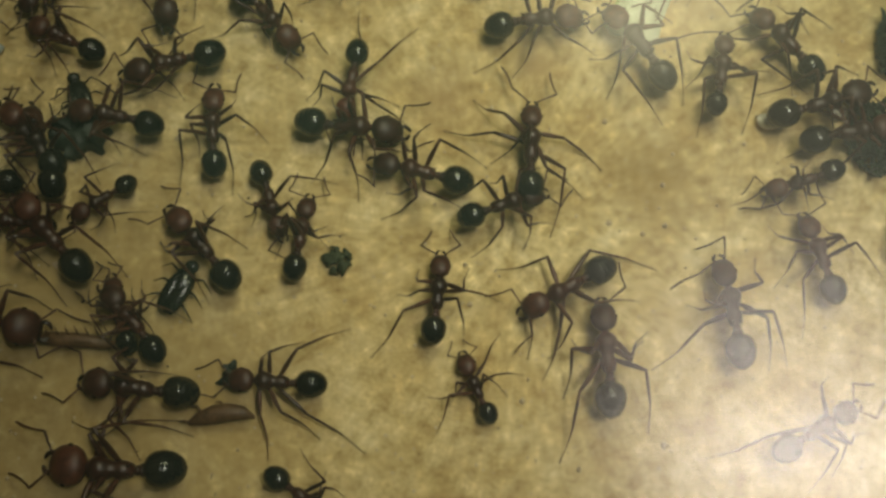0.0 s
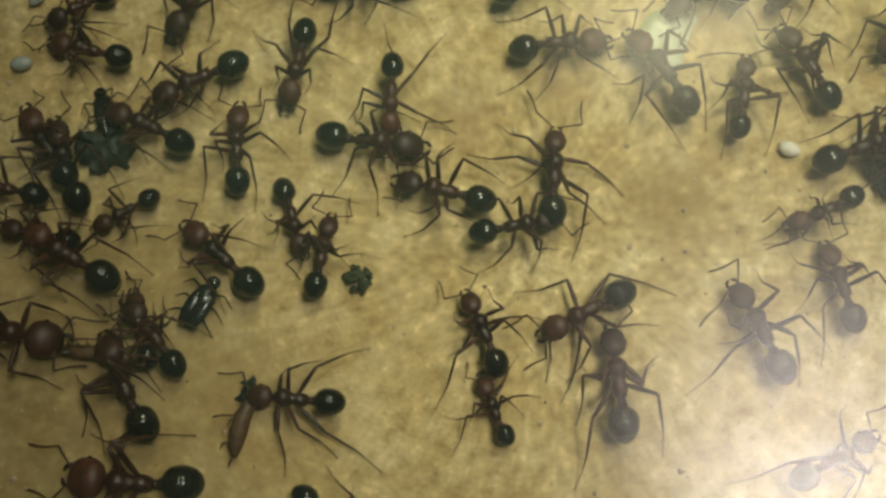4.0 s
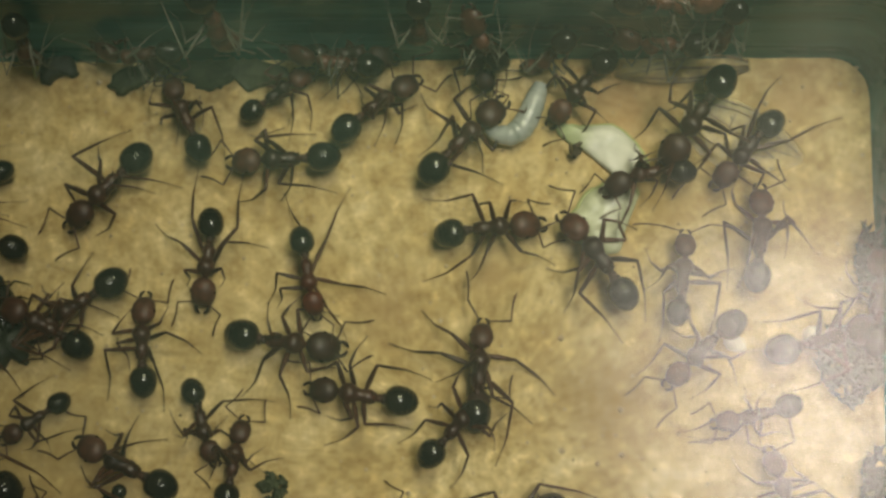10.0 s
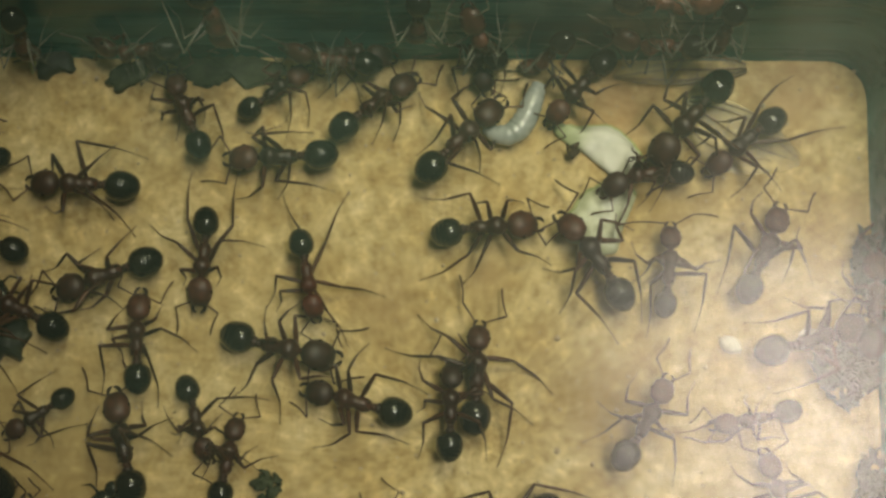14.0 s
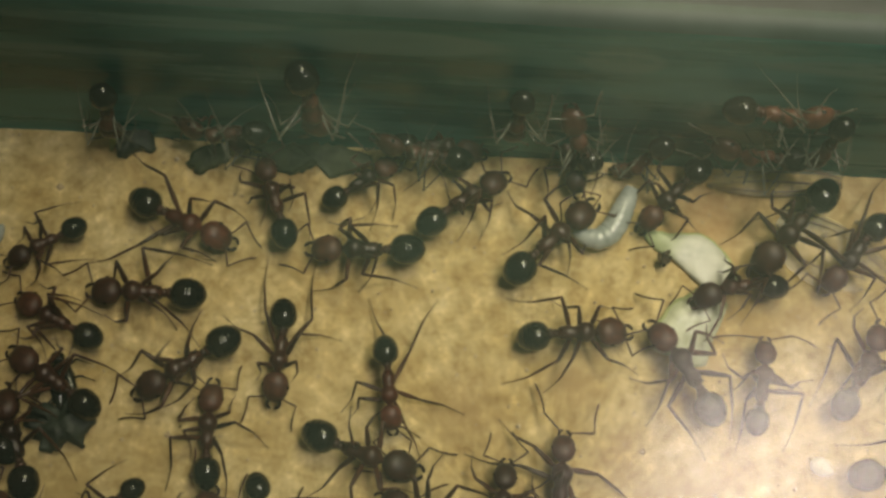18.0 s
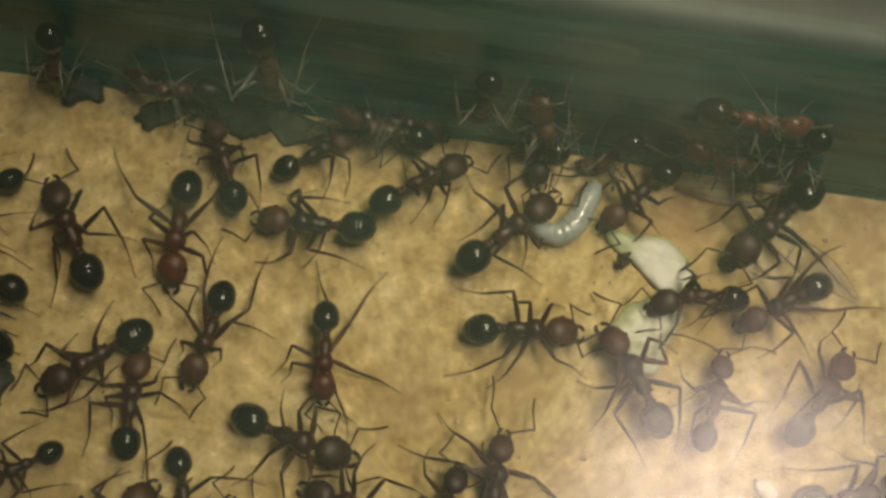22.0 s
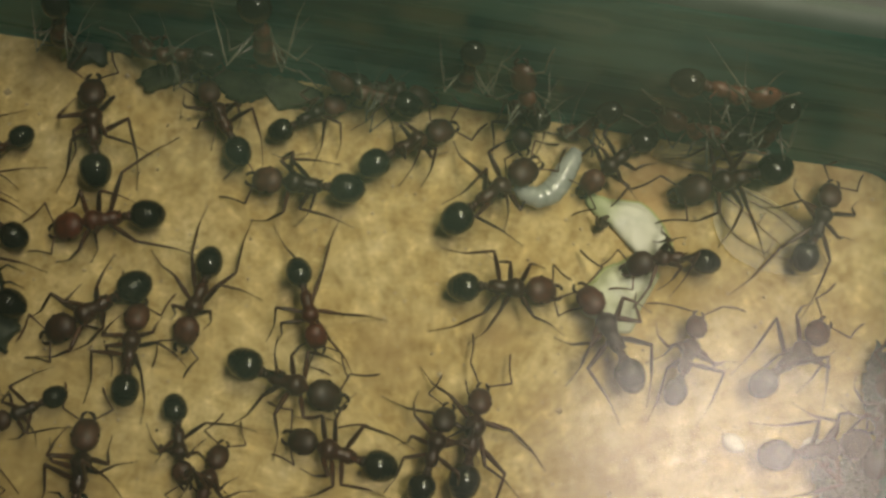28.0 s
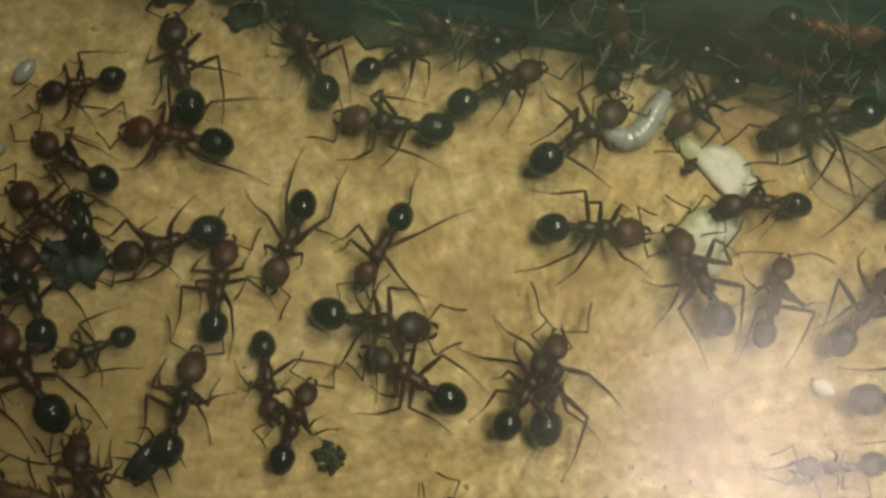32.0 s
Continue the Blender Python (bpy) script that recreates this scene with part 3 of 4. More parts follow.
def ant(rows, size, head_yaw=0, gaster_yaw=0, skull=1.0, feet=None, lift=0.0, belly=0.95, big=False, walker=False, wall=None, label="", feelers=None, red=False):
    """rows: seconds, x, y (mm) and heading (degrees) of the middle body on the floor; feelers: outward turn and bend of an antenna."""
    rng = random.Random(len(MOVERS) * 17 + 5)
    shapes = LIT_SHAPES if wall else RED_SHAPES if red else SHAPES
    root = new("ant")
    root.empty_display_size = 0.002
    root.scale = (size,) * 3
    floor_z = 0.02 - lift / size
    yaw = head_yaw + (rng.uniform(-6, 6) if not head_yaw else 0)
    thorax = put("thorax", shapes, "thorax", root, pose(0, 0, BODY * MM, 0, rng.uniform(-3, 5)))
    head = put("head", shapes, "head", root, pose(1.28 * MM, 0, BODY * MM, 0, rng.uniform(6, 20), yaw) @ Matrix.Diagonal((1.08, 1.15, 1.1, 1) if big else (1.08 * skull, skull, skull, 1)))
    for side in (-1, 1):
        eye = put("eye", shapes, "eye", head, pose(1.05 * MM, 1.0 * side * MM, 0.15 * MM, 0, 0, 10 * side))
        jaw = put("mandible", shapes, "mandible", head, pose(2.1 * MM, 0.42 * side * MM, -0.2 * MM, 0, 0, rng.uniform(-14, 6) * side) @ Matrix.Diagonal((0.8, 0.8 * side, 0.8, 1)))
    g = gaster_yaw + (rng.uniform(-7, 7) if not gaster_yaw else 0)
    dip = rng.uniform(-4, 10)
    waist = pose(-1.48 * MM, 0, (BODY - 0.12) * MM, 0, 0, g * 0.4)
    put("petiole", shapes, "petiole", root, waist)
    mid = waist @ pose(-0.36 * MM, 0, 0, 0, dip * 0.3, g * 0.3)
    put("postpetiole", shapes, "postpetiole", root, mid)
    put("gaster", shapes, "gaster", root, mid @ pose(-0.26 * MM, 0, 0, 0, dip * 0.7, g * 0.3) @ Matrix.Diagonal((1.03 * belly, belly, belly, 1)))
    legs = []
    for n in range(3):
        for side, name in ((1, "l"), (-1, "r")):
            turn = []
            fx, fy = FEET[n]
            fx, fy = fx + rng.uniform(-1.1, 1.1), fy + rng.uniform(-0.9, 0.7)
            fy *= side
            if feet and name + str(n) in feet:
                fx, fy, *turn = feet[name + str(n)]
            splay = radians(turn[0] if turn else (38, 22, 30)[n] + rng.uniform(-14, 14))
            a, b = leg_poses(n, side, (fx, fy), floor_z, splay)
            leg = put("leg", shapes, ("leg", n), root, a)
            put("lower_leg", shapes, ("lower_leg", n), leg, a.inverted() @ b)
            legs.append((leg, a, (n + (side > 0)) % 2))
    feelers, bent = [], feelers or {}
    for side in (-1, 1):
        out, fold = rng.uniform(45, 80), rng.uniform(-100, -45)
        out, fold = bent.get("l" if side > 0 else "r", (out, fold))
        m = pose(1.28 * MM, 0, BODY * MM, 0, 10, yaw) @ pose(2.0 * MM, 0.3 * side * MM, 0.12 * MM, 0, -6, out * side)
        feeler = put("antenna", shapes, "antenna", root, m)
        put("antenna_tip", shapes, "antenna_tip", feeler, pose(1.68 * MM, 0, 0, 0, rng.uniform(8, 24), fold * side) @ Matrix.Diagonal((1, -side, 1, 1)))
        feelers.append((feeler, m))
    if wall:
        root.matrix_basis = wall @ Matrix.Diagonal((size, size, size, 1))
        place = "climbing the green wall"
    else:
        t, x, y, a = rows[0]
        root.location, root.rotation_euler = (x * MM, y * MM, lift * MM), (0, 0, radians(a))
        place = "walking over the plaster floor" if walker else "standing on the plaster floor"
    kind = "large big-headed" if big else "small" if size < 0.86 else "long-legged"
    hue = "bright red-brown" if red else "red-brown"
    tagged(root, label or f"{kind} {hue} ant with black abdomen {place}", "ant", "ants in the tub")
    MOVERS.append((root, rows, lift, legs if walker else [], feelers, rng.random() * 6))
    return root


ant([(9, 2.4, 17.2, 5)], 1.03, skull=1.01, feet={"l0": (2.8, 2.0, 16), "l1": (-1.7, 2.8, 12), "l2": (-5.1, 3.0, 24), "r0": (4.4, -3.0), "r1": (-2.6, -4.1), "r2": (-5.7, -3.4)}, feelers={"l": (104, -113)})
ant([(0, 10.4, 15.1, 125)], 1.16, head_yaw=8, gaster_yaw=-5, skull=0.84, belly=0.88, label="red-brown ant with black abdomen feeding at the pale fruit", feet={"l0": (1.2, 3.1), "l1": (-1.9, 3.9, 8), "l2": (-5.8, 1.9), "r0": (1.8, -3.5), "r1": (-0.1, -3.5), "r2": (-5.5, -0.3)}, feelers={"r": (68, -82)})
ant([(0, -25.0, 8.4, 92)], 0.97, skull=0.92, feet={"l0": (2.6, 1.5), "l1": (-2.3, 1.5), "l2": (-4.6, 3.3), "r0": (2.8, -1.7), "r1": (-1.2, -4.4), "r2": (-5.6, -1.3)}, feelers={"r": (101, -91)})
ant([(0, -20.1, 1.7, -75)], 0.85, skull=0.88, feet={"l1": (-0.4, 2.0), "l2": (-0.6, 6.6), "r0": (1.1, -2.5), "r2": (-2.4, -3.0)})
ant([(0, -17.6, -0.7, 80)], 0.90, skull=0.85, feet={"l0": (1.0, 3.4), "l2": (-2.5, 2.2), "r0": (1.2, -2.0), "r2": (-0.8, -2.4)}, feelers={"r": (74, -94)})
ant([(0, 1.3, 6.3, 88), (6, 1.4, 6.1, 88), (9, 1.2, 6.3, 86), (13, 1.4, 6.1, 89), (28, 1.3, 5.9, 88), (32, 0.6, 5.4, 92)], 1.10, skull=0.78, feet={"l0": (3.9, 4.3, 0), "l1": (1.4, 6.5, -12), "l2": (-1.1, 2.9), "r0": (-1.5, -5.4, 96), "r1": (-3.7, -4.0, -32), "r2": (-6.7, -1.6)}, feelers={"l": (44, -22), "r": (74, -76)})
ant([(0, -0.7, 1.2, 19), (2, -0.6, 1.2, 11), (5, -1.6, 1.3, 15), (6, -1.4, 1.2, 28), (7, -0.9, 1.8, 36), (9, -1.0, 1.2, 40), (10, -0.3, 2.0, 49), (11, -0.7, 3.8, 83), (13, -0.4, 3.3, 90), (19, -3.1, 4.0, 86), (24, -1.3, 3.4, 76), (28, -1.4, 4.4, 81), (32, -1.1, 4.4, 70)], 0.95, skull=0.88, lift=0.6)
ant([(0, -8.2, 4.2, 164), (6, -8.1, 4.4, 165), (9, -8.3, 4.3, 171), (13, -8.3, 3.7, 164), (28, -8.7, 3.0, 169), (32, -10.0, 3.9, 158)], 1.06, skull=0.88, feet={"l0": (1.9, 1.9), "l1": (1.7, 4.0, 40), "l2": (-4.8, 1.8), "r0": (3.8, -1.4), "r1": (0.1, -4.4), "r2": (-5.1, -2.1, 28)}, feelers={"l": (114, -128)})
ant([(0, -13.2, 8.0, -5), (5, -13.4, 8.5, -5), (6, -13.4, 8.5, -5), (9, -13.5, 8.3, -6), (13, -13.6, 7.7, -9), (19, -13.1, 7.1, -16), (24, -12.9, 7.0, -9), (28, -12.8, 7.5, -11), (32, -12.9, 7.4, 2)], 1.10, skull=1.01, feet={"l1": (0.3, 3.6), "l2": (-2.1, 2.8, -4), "r0": (3.9, -1.3), "r1": (0.6, -5.2, 12), "r2": (-3.1, -4.1, 4)})
ant([(0, -13.5, 11.4, -103), (1, -13.5, 11.8, -114), (2, -12.5, 11.3, -93), (5, -12.1, 12.2, -93), (6, -12.0, 12.2, -90), (7, -11.7, 12.0, -90), (9, -11.8, 13.2, -87), (11, -12.1, 13.1, -76), (13, -11.9, 12.8, -78), (16, -11.5, 12.8, -82), (19, -11.8, 11.7, -85), (21, -11.5, 12.4, -92), (22, -11.9, 13.0, -85), (24, -12.7, 12.4, -74), (28, -12.3, 13.1, -67), (32, -13.6, 12.7, -113)], 0.89, skull=0.9, lift=1, feet={"l0": (6.6, 2.5), "l1": (2.5, 7.0, -80), "l2": (-9.5, 5.6, -80), "r0": (1.8, -3.5), "r1": (1.3, -4.2, 44), "r2": (-8.3, -1.3, -48)}, red=True)
ant([(0, -20.4, 17.9, -48), (1, -20.8, 16.6, -77), (2, -20.3, 15.9, -102), (5, -20.2, 15.1, -105), (6, -20.3, 15.1, -107), (7, -20.4, 14.7, -106), (9, -20.1, 14.5, -97), (13, -20.1, 14.4, -96), (16, -20.1, 14.2, -93), (19, -20.2, 14.2, -95), (22, -20.5, 13.3, -103), (24, -20.6, 13.0, -103), (28, -20.8, 12.5, -100), (32, -20.5, 12.2, -103)], 0.95, feet={"l0": (1.7, 1.0), "l1": (-2.0, 4.5, -32), "l2": (-8.0, 1.6, 44), "r0": (1.9, -1.8, 12), "r1": (-2.9, -5.2, -8), "r2": (-7.9, -2.3, 12)})
ant([(0, -29.3, 21.1, -86), (2, -30.7, 22.1, -96), (5, -28.9, 21.0, -120), (6, -29.1, 21.8, -108), (7, -29.0, 20.7, -137), (8, -28.9, 20.7, -134), (9, -28.8, 20.2, -133), (10, -28.5, 20.2, -134), (11, -29.5, 19.5, -149), (12, -30.6, 19.5, -174), (13, -30.4, 20.4, -186), (16, -30.3, 20.2, -170), (18, -31.1, 18.4, -179), (19, -31.6, 19.1, -190), (20, -31.8, 20.1, -193), (21, -31.5, 19.1, -204), (22, -31.7, 19.9, -237), (23, -31.7, 19.8, -234), (24, -30.6, 20.5, -234), (27, -30.4, 24.5, -255), (28, -31.1, 24.8, -255), (30, -30.8, 24.8, -248), (32, -31.2, 24.7, -246)], 1.10, skull=0.92, walker=True, feet={"l0": (2.4, 1.8), "l1": (-1.9, 2.7, -4), "l2": (-4.6, 2.5, -4), "r0": (2.8, -1.1), "r1": (-1.4, -3.9, -20), "r2": (-4.8, -1.6)})
ant([(0, -61.3, 28.1, -1), (13, -45.8, 24.4, -3), (15.5, -36.9, 26.1, -12), (16, -34.7, 25.9, -7), (17, -30.1, 23.8, -10), (18, -28.2, 24.1, -21), (19, -27.2, 23.8, -15), (20, -26.0, 22.1, -28), (21, -24.4, 20.6, -52), (22, -23.9, 20.5, -89), (23, -25.3, 18.4, -108), (24, -26.7, 18.5, -147), (27, -28.6, 17.7, -163), (28, -29.1, 17.5, -162), (30, -28.4, 19.6, -188), (31, -28.1, 18.9, -189), (32, -30.8, 19.0, -180)], 1.06, skull=0.97, walker=True, feet={"l1": (1.8, 2.2), "l2": (-7.3, 2.1), "r0": (2.5, -1.9), "r1": (-2.4, -1.7), "r2": (-7.1, -4.4, 28)}, red=True)
ant([(0, -28.9, 13.9, -168), (2, -28.7, 14.2, -160), (5, -29.3, 13.3, -155), (6, -30.0, 12.6, -154), (9, -30.8, 10.8, -143), (11, -30.0, 11.2, -153), (13, -28.5, 12.6, -163), (16, -27.5, 13.3, -150), (19, -27.4, 12.4, -144), (22, -28.4, 10.5, -141), (24, -29.0, 10.4, -145), (28, -28.4, 10.6, -141), (32, -29.8, 10.5, -153)], 1.09, skull=0.95, feet={"l0": (5.0, 0.5), "l2": (2.9, 1.4), "r0": (4.4, -2.1, 40), "r1": (-0.0, -2.4), "r2": (-3.0, -3.1, -8)})
ant([(0, -33.5, 9.4, 167), (2, -33.0, 10.3, 160), (5, -32.7, 9.8, 154), (6, -32.8, 10.1, 155), (9, -32.6, 9.8, 151), (11, -33.4, 9.6, 153), (13, -34.1, 10.2, 156), (19, -37.6, 11.7, 147), (21, -38.2, 11.9, 156), (28, -37.7, 10.9, 169), (32, -38.4, 11.5, 153)], 1.01, lift=0.4, skull=0.99, label="red-brown ant with black abdomen tugging a dark leaf scrap")
ant([(0, -34.3, 2.3, -149), (6, -34.4, 2.5, -150), (9, -33.8, 2.1, -146), (28, -32.0, 2.5, -147), (32, -33.5, 2.0, -149)], 0.75)
ant([(0, -25.9, -1.5, 129), (1, -26.0, -1.6, 133), (2, -26.1, -1.4, 137), (5, -26.2, -1.0, 137), (6, -26.8, -1.8, 157), (7, -26.7, -2.3, 148), (8, -26.3, -1.3, 147), (9, -26.1, -1.2, 150), (10, -26.3, -1.1, 152), (11, -26.0, -1.2, 140), (13, -25.7, 0.4, 113), (23, -24.8, -0.6, 38), (24, -24.4, -1.7, 35), (27, -24.6, -0.8, 37), (28, -26.8, -1.1, 92), (30, -26.1, -0.3, 88), (32, -26.0, -0.7, 83)], 1.08, skull=0.92, walker=True, feet={"l1": (2.4, 2.4), "r1": (1.6, -3.0), "r2": (-2.2, -2.5)})
ant([(0, -38.3, -0.4, 131), (1, -38.5, -1.3, 148), (2, -38.9, -1.1, 149), (5, -38.6, -1.0, 148), (6, -37.8, -0.3, 134)], 1.18, skull=0.92, feet={"l1": (-1.5, 2.8), "r0": (2.0, -2.7), "r2": (-5.6, -2.0)})
ant([(0, -31.3, -7.6, 129)], 0.95)
ant([(0, -43.0, -7.6, -12)], 1.25, big=True)
ant([(0, -31.0, -13.2, 170), (1, -32.1, -13.0, 162), (2, -33.9, -11.4, 137), (4.5, -32.9, -11.6, 110), (5, -32.2, -12.6, 105), (6, -33.3, -13.3, 132)], 1.19, skull=0.97, walker=True, feet={"l0": (1.5, 3.3), "l1": (-1.1, 4.6), "l2": (-4.3, 2.5), "r0": (1.8, -2.4), "r2": (-2.2, -1.3)})
ant([(0, -20.0, -12.9, 174)], 1.00, skull=0.92, label="red-brown ant with black abdomen dragging a brown seed husk", feet={"l0": (-0.5, 7.3), "l1": (-4.2, 4.1), "l2": (-9.9, 6.1), "r0": (0.6, -2.7, -4), "r1": (-2.1, -3.5), "r2": (-5.7, -4.9, 16)})
ant([(0, -32.5, -19.6, 176)], 1.35, big=True)
ant([(0, -17.0, -22.2, -34), (6, -15.8, -22.1, -29)], 0.88)
ant([(0, -6.5, -5.9, 83), (1, -6.1, -6.2, 92), (2, -5.7, -6.7, 106), (5, -4.1, -7.2, 115), (6, -3.9, -7.4, 119)], 0.94, skull=0.84, walker=True, feet={"l0": (2.1, 1.9), "l1": (-0.3, 3.6, -8), "l2": (-6.0, 5.2), "r0": (2.6, -2.4), "r1": (-0.1, -5.5, 4)})
ant([(0, -3.7, -13.5, 112)], 0.72, feet={"l0": (1.1, 5.3), "l2": (-3.2, 6.2), "r0": (5.6, -6.5), "r1": (-0.8, -5.4), "r2": (-2.3, -2.9)})
ant([(0, 3.5, -6.0, -152)], 1.05, skull=0.92, feet={"l0": (3.3, 3.9), "l1": (4.8, 5.4), "l2": (-5.0, 3.4), "r0": (4.7, 3.1), "r1": (3.4, -4.1, 76), "r2": (-7.4, 1.9, 88)})
ant([(0, 6.8, -10.9, 94), (1, 6.6, -10.7, 97), (2, 6.7, -11.0, 96), (6, 5.7, -11.0, 99)], 1.17, skull=0.86, feet={"l0": (1.1, 2.1), "l1": (-2.8, 3.1, 40), "l2": (-7.1, 3.8), "r0": (1.1, -3.1), "r1": (0.6, -2.8), "r2": (-5.7, -2.4, 24)})
ant([(0, 16.9, -7.4, 98), (1, 16.8, -6.5, 107), (2, 16.8, -6.7, 116), (4.5, 17.6, -7.0, 116), (5, 17.5, -7.6, 119), (6, 16.2, -8.0, 143)], 1.14, skull=0.84, walker=True, feet={"l0": (1.5, 1.3), "l2": (-3.5, 6.0, 8), "r0": (3.2, -2.8), "r1": (-4.8, -2.1, 36), "r2": (-4.7, -3.4, 20)}, feelers={"l": (113, -9), "r": (26, -108)})
ant([(0, 23.4, -17.3, 29)], 0.99, skull=0.9, feet={"l0": (3.2, 3.0), "l1": (-0.8, 0.4), "l2": (-8.8, 2.4), "r2": (-3.2, -3.9)})
ant([(0, 24.3, -3.2, 107)], 0.97, skull=0.88, feet={"l1": (-1.5, 4.1), "l2": (-6.2, 3.4), "r1": (-0.8, -3.3), "r2": (-3.4, -4.8)})
ant([(0, 23.3, 2.7, -164), (6, 23.1, 2.5, -155), (9, 22.2, 2.6, -164), (13, 22.5, 2.4, -169)], 0.85, skull=0.9, feet={"l0": (5.9, 0.5), "r0": (7.5, -0.0), "r1": (-0.4, -2.3), "r2": (-2.0, -1.8)})
ant([(0, 25.8, 9.3, 15), (5, 27.7, 8.1, 23), (9, 28.2, 8.3, 14), (13, 27.6, 8.6, 16)], 1.10)
ant([(0, 28.1, 6.8, 8), (9, 32.1, 11.8, 81)], 1.05)
ant([(0, 17.4, 12.5, 80), (1, 17.3, 12.6, 82), (6, 17.4, 13.0, 82), (9, 17.4, 13.3, 83), (12, 16.3, 14.2, 84), (13, 16.3, 14.3, 85), (28, 16.7, 14.3, 79), (32, 16.5, 14.4, 81)], 1.0, skull=0.80, belly=0.80, feet={"l0": (1.8, 2.8), "l1": (-1.4, 2.5), "l2": (-5.6, 1.1), "r0": (1.0, -4.2), "r1": (0.2, -3.5), "r2": (-4.7, -2.6)}, feelers={"l": (95, 12), "r": (58, 34)})
ant([(0, 22.7, 15.0, 129), (2, 22.6, 15.0, 127), (5, 22.7, 16.0, 115), (6, 22.4, 16.4, 114), (7, 22.0, 16.3, 116), (8, 22.8, 16.3, 101), (9, 22.7, 17.4, 94), (10, 23.2, 16.7, 84), (11, 23.6, 15.7, 72), (13, 23.8, 15.5, 67), (16, 24.1, 15.9, 63), (19, 24.3, 15.8, 62), (22, 24.6, 15.6, 60), (24, 23.9, 15.8, 64), (28, 24.9, 15.5, 49), (32, 23.6, 14.7, 59)], 1.07, skull=0.86, belly=0.88, walker=True, feet={"l1": (-3.6, 1.9), "l2": (-4.3, 1.0, 60), "r0": (2.5, -2.3), "r2": (-1.6, -4.3)})
ant([(0, 34.9, 28.3, -117), (6, 28.9, 17.4, -114), (7, 27.8, 17.8, -113), (8, 25.5, 14.5, -124), (9, 23.8, 10.9, -139), (10, 18.2, 7.4, -136), (11, 15.8, 4.4, -285), (13, 15.1, 2.5, -299), (16, 13.1, 1.9, -300), (20, 12.6, -1.0, -465), (24, 14.3, -9.3, -463)], 1.01, skull=0.85, walker=True)
ant([(9, -22.3, 26.5, 116), (19, -21.6, 26.6, 112), (28, -21.6, 27.0, 127)], 0.95, skull=0.88, lift=0.3, feet={"l0": (3.7, 1.8), "l1": (0.9, 2.4), "l2": (-1.4, 1.8), "r0": (1.5, -1.7), "r1": (-1.0, -0.8), "r2": (-4.6, -1.3)})
ant([(0, -14.7, 28.4, 39)], 0.82, feet={"l1": (0.3, 1.7), "l2": (-1.6, 2.8), "r0": (0.1, -4.4), "r1": (-1.2, -2.5), "r2": (-2.2, -3.9)})
ant([(0, -14.6, 22.7, -178)], 1.08, skull=0.92, feet={"l0": (3.4, 2.7), "l1": (0.1, 2.7), "l2": (-4.0, 2.3), "r0": (2.5, -2.4), "r1": (-0.1, -2.8), "r2": (-2.5, -2.2)})
ant([(0, -6.6, 27.3, 36)], 1.02, skull=0.9, feet={"l0": (1.0, 2.1), "l2": (-0.6, 1.9), "r1": (-0.7, -2.9), "r2": (-2.2, -2.1)})
ant([(0, 0.3, 24.5, 43)], 1.11, skull=0.95, label="red-brown ant with black abdomen feeding on the white grub", feet={"l1": (0.0, 4.9, -16), "l2": (-3.2, 1.6, 20), "r1": (-0.7, -2.4, 4), "r2": (-0.3, -4.0)})
ant([(9, 9.2, 28.3, -132)], 0.94, skull=0.92, head_yaw=3, gaster_yaw=-3, label="red-brown ant with black abdomen gnawing the white fruit piece")
ant([(0, 14.3, 21.5, -171)], 0.90, head_yaw=25, gaster_yaw=-14, label="red-brown ant biting the yellow-green fruit piece", feet={"l0": (3.8, 4.9), "l2": (-0.5, 3.0), "r0": (1.2, -2.0), "r2": (-2.3, -2.2)})
ant([(9, 18.3, 25.6, -124), (13, 17.8, 25.6, -131), (19, 18.8, 26.3, -130), (22, 19.4, 27.5, -132), (24, 18.4, 26.3, -130), (28, 18.2, 28.2, -158)], 1.14, lift=0.3, skull=1.01, feet={"l0": (3.6, 1.6), "l1": (1.4, 4.1), "l2": (-1.6, 6.0), "r1": (0.4, -2.3)})
ant([(9, 22.2, 23.1, -128), (13, 22.1, 23.8, -140), (19, 23.5, 24.4, -125), (22, 20.8, 21.7, -143), (24, 20.3, 21.2, -143), (25.3, 23.1, 26.3, -225), (27, 26.5, 26.4, -279), (28, 25.9, 26.3, -284)], 0.96, skull=0.92, feet={"l1": (-0.4, 4.9), "l2": (-10.2, 5.6), "r2": (-7.8, -1.6)})
ant([(0, -40.3, 7.9, 130), (2, -41.0, 7.9, 134), (5, -41.4, 8.6, 121), (6, -42.1, 8.6, 131)], 1.00, walker=True)
ant([(0, -38.1, 16.6, 152), (2, -38.5, 16.8, 160), (5, -38.4, 16.9, 165), (6, -38.6, 17.3, 164), (9, -38.5, 17.0, 157), (19, -37.5, 16.1, 153), (24, -37.6, 16.6, 148), (28, -38.0, 16.8, 149), (32, -38.0, 15.9, 157)], 0.93)
ant([(9, -39.3, 20.7, -155), (18, -39.1, 21.8, -150), (21, -38.8, 21.1, -141), (28, -38.5, 21.4, -142), (32, -38.6, 21.7, -158)], 0.80)
ant([(18, -39.3, 7.0, 113), (32, -38.6, 5.6, 118)], 1.05)
ant([(32, -41.5, 0.7, 171)], 0.84)
ant([(32, -32.4, -7.0, 105)], 0.80)
ant([(0, -44.8, 4.6, 169)], 0.92)
ant([(28, -8.8, 31.4, 0)], 0.90)
ant([(28, 1.2, 31.2, -75)], 0.90, skull=0.85)
ant([(28, -26.2, 33.0, -54)], 0.90)


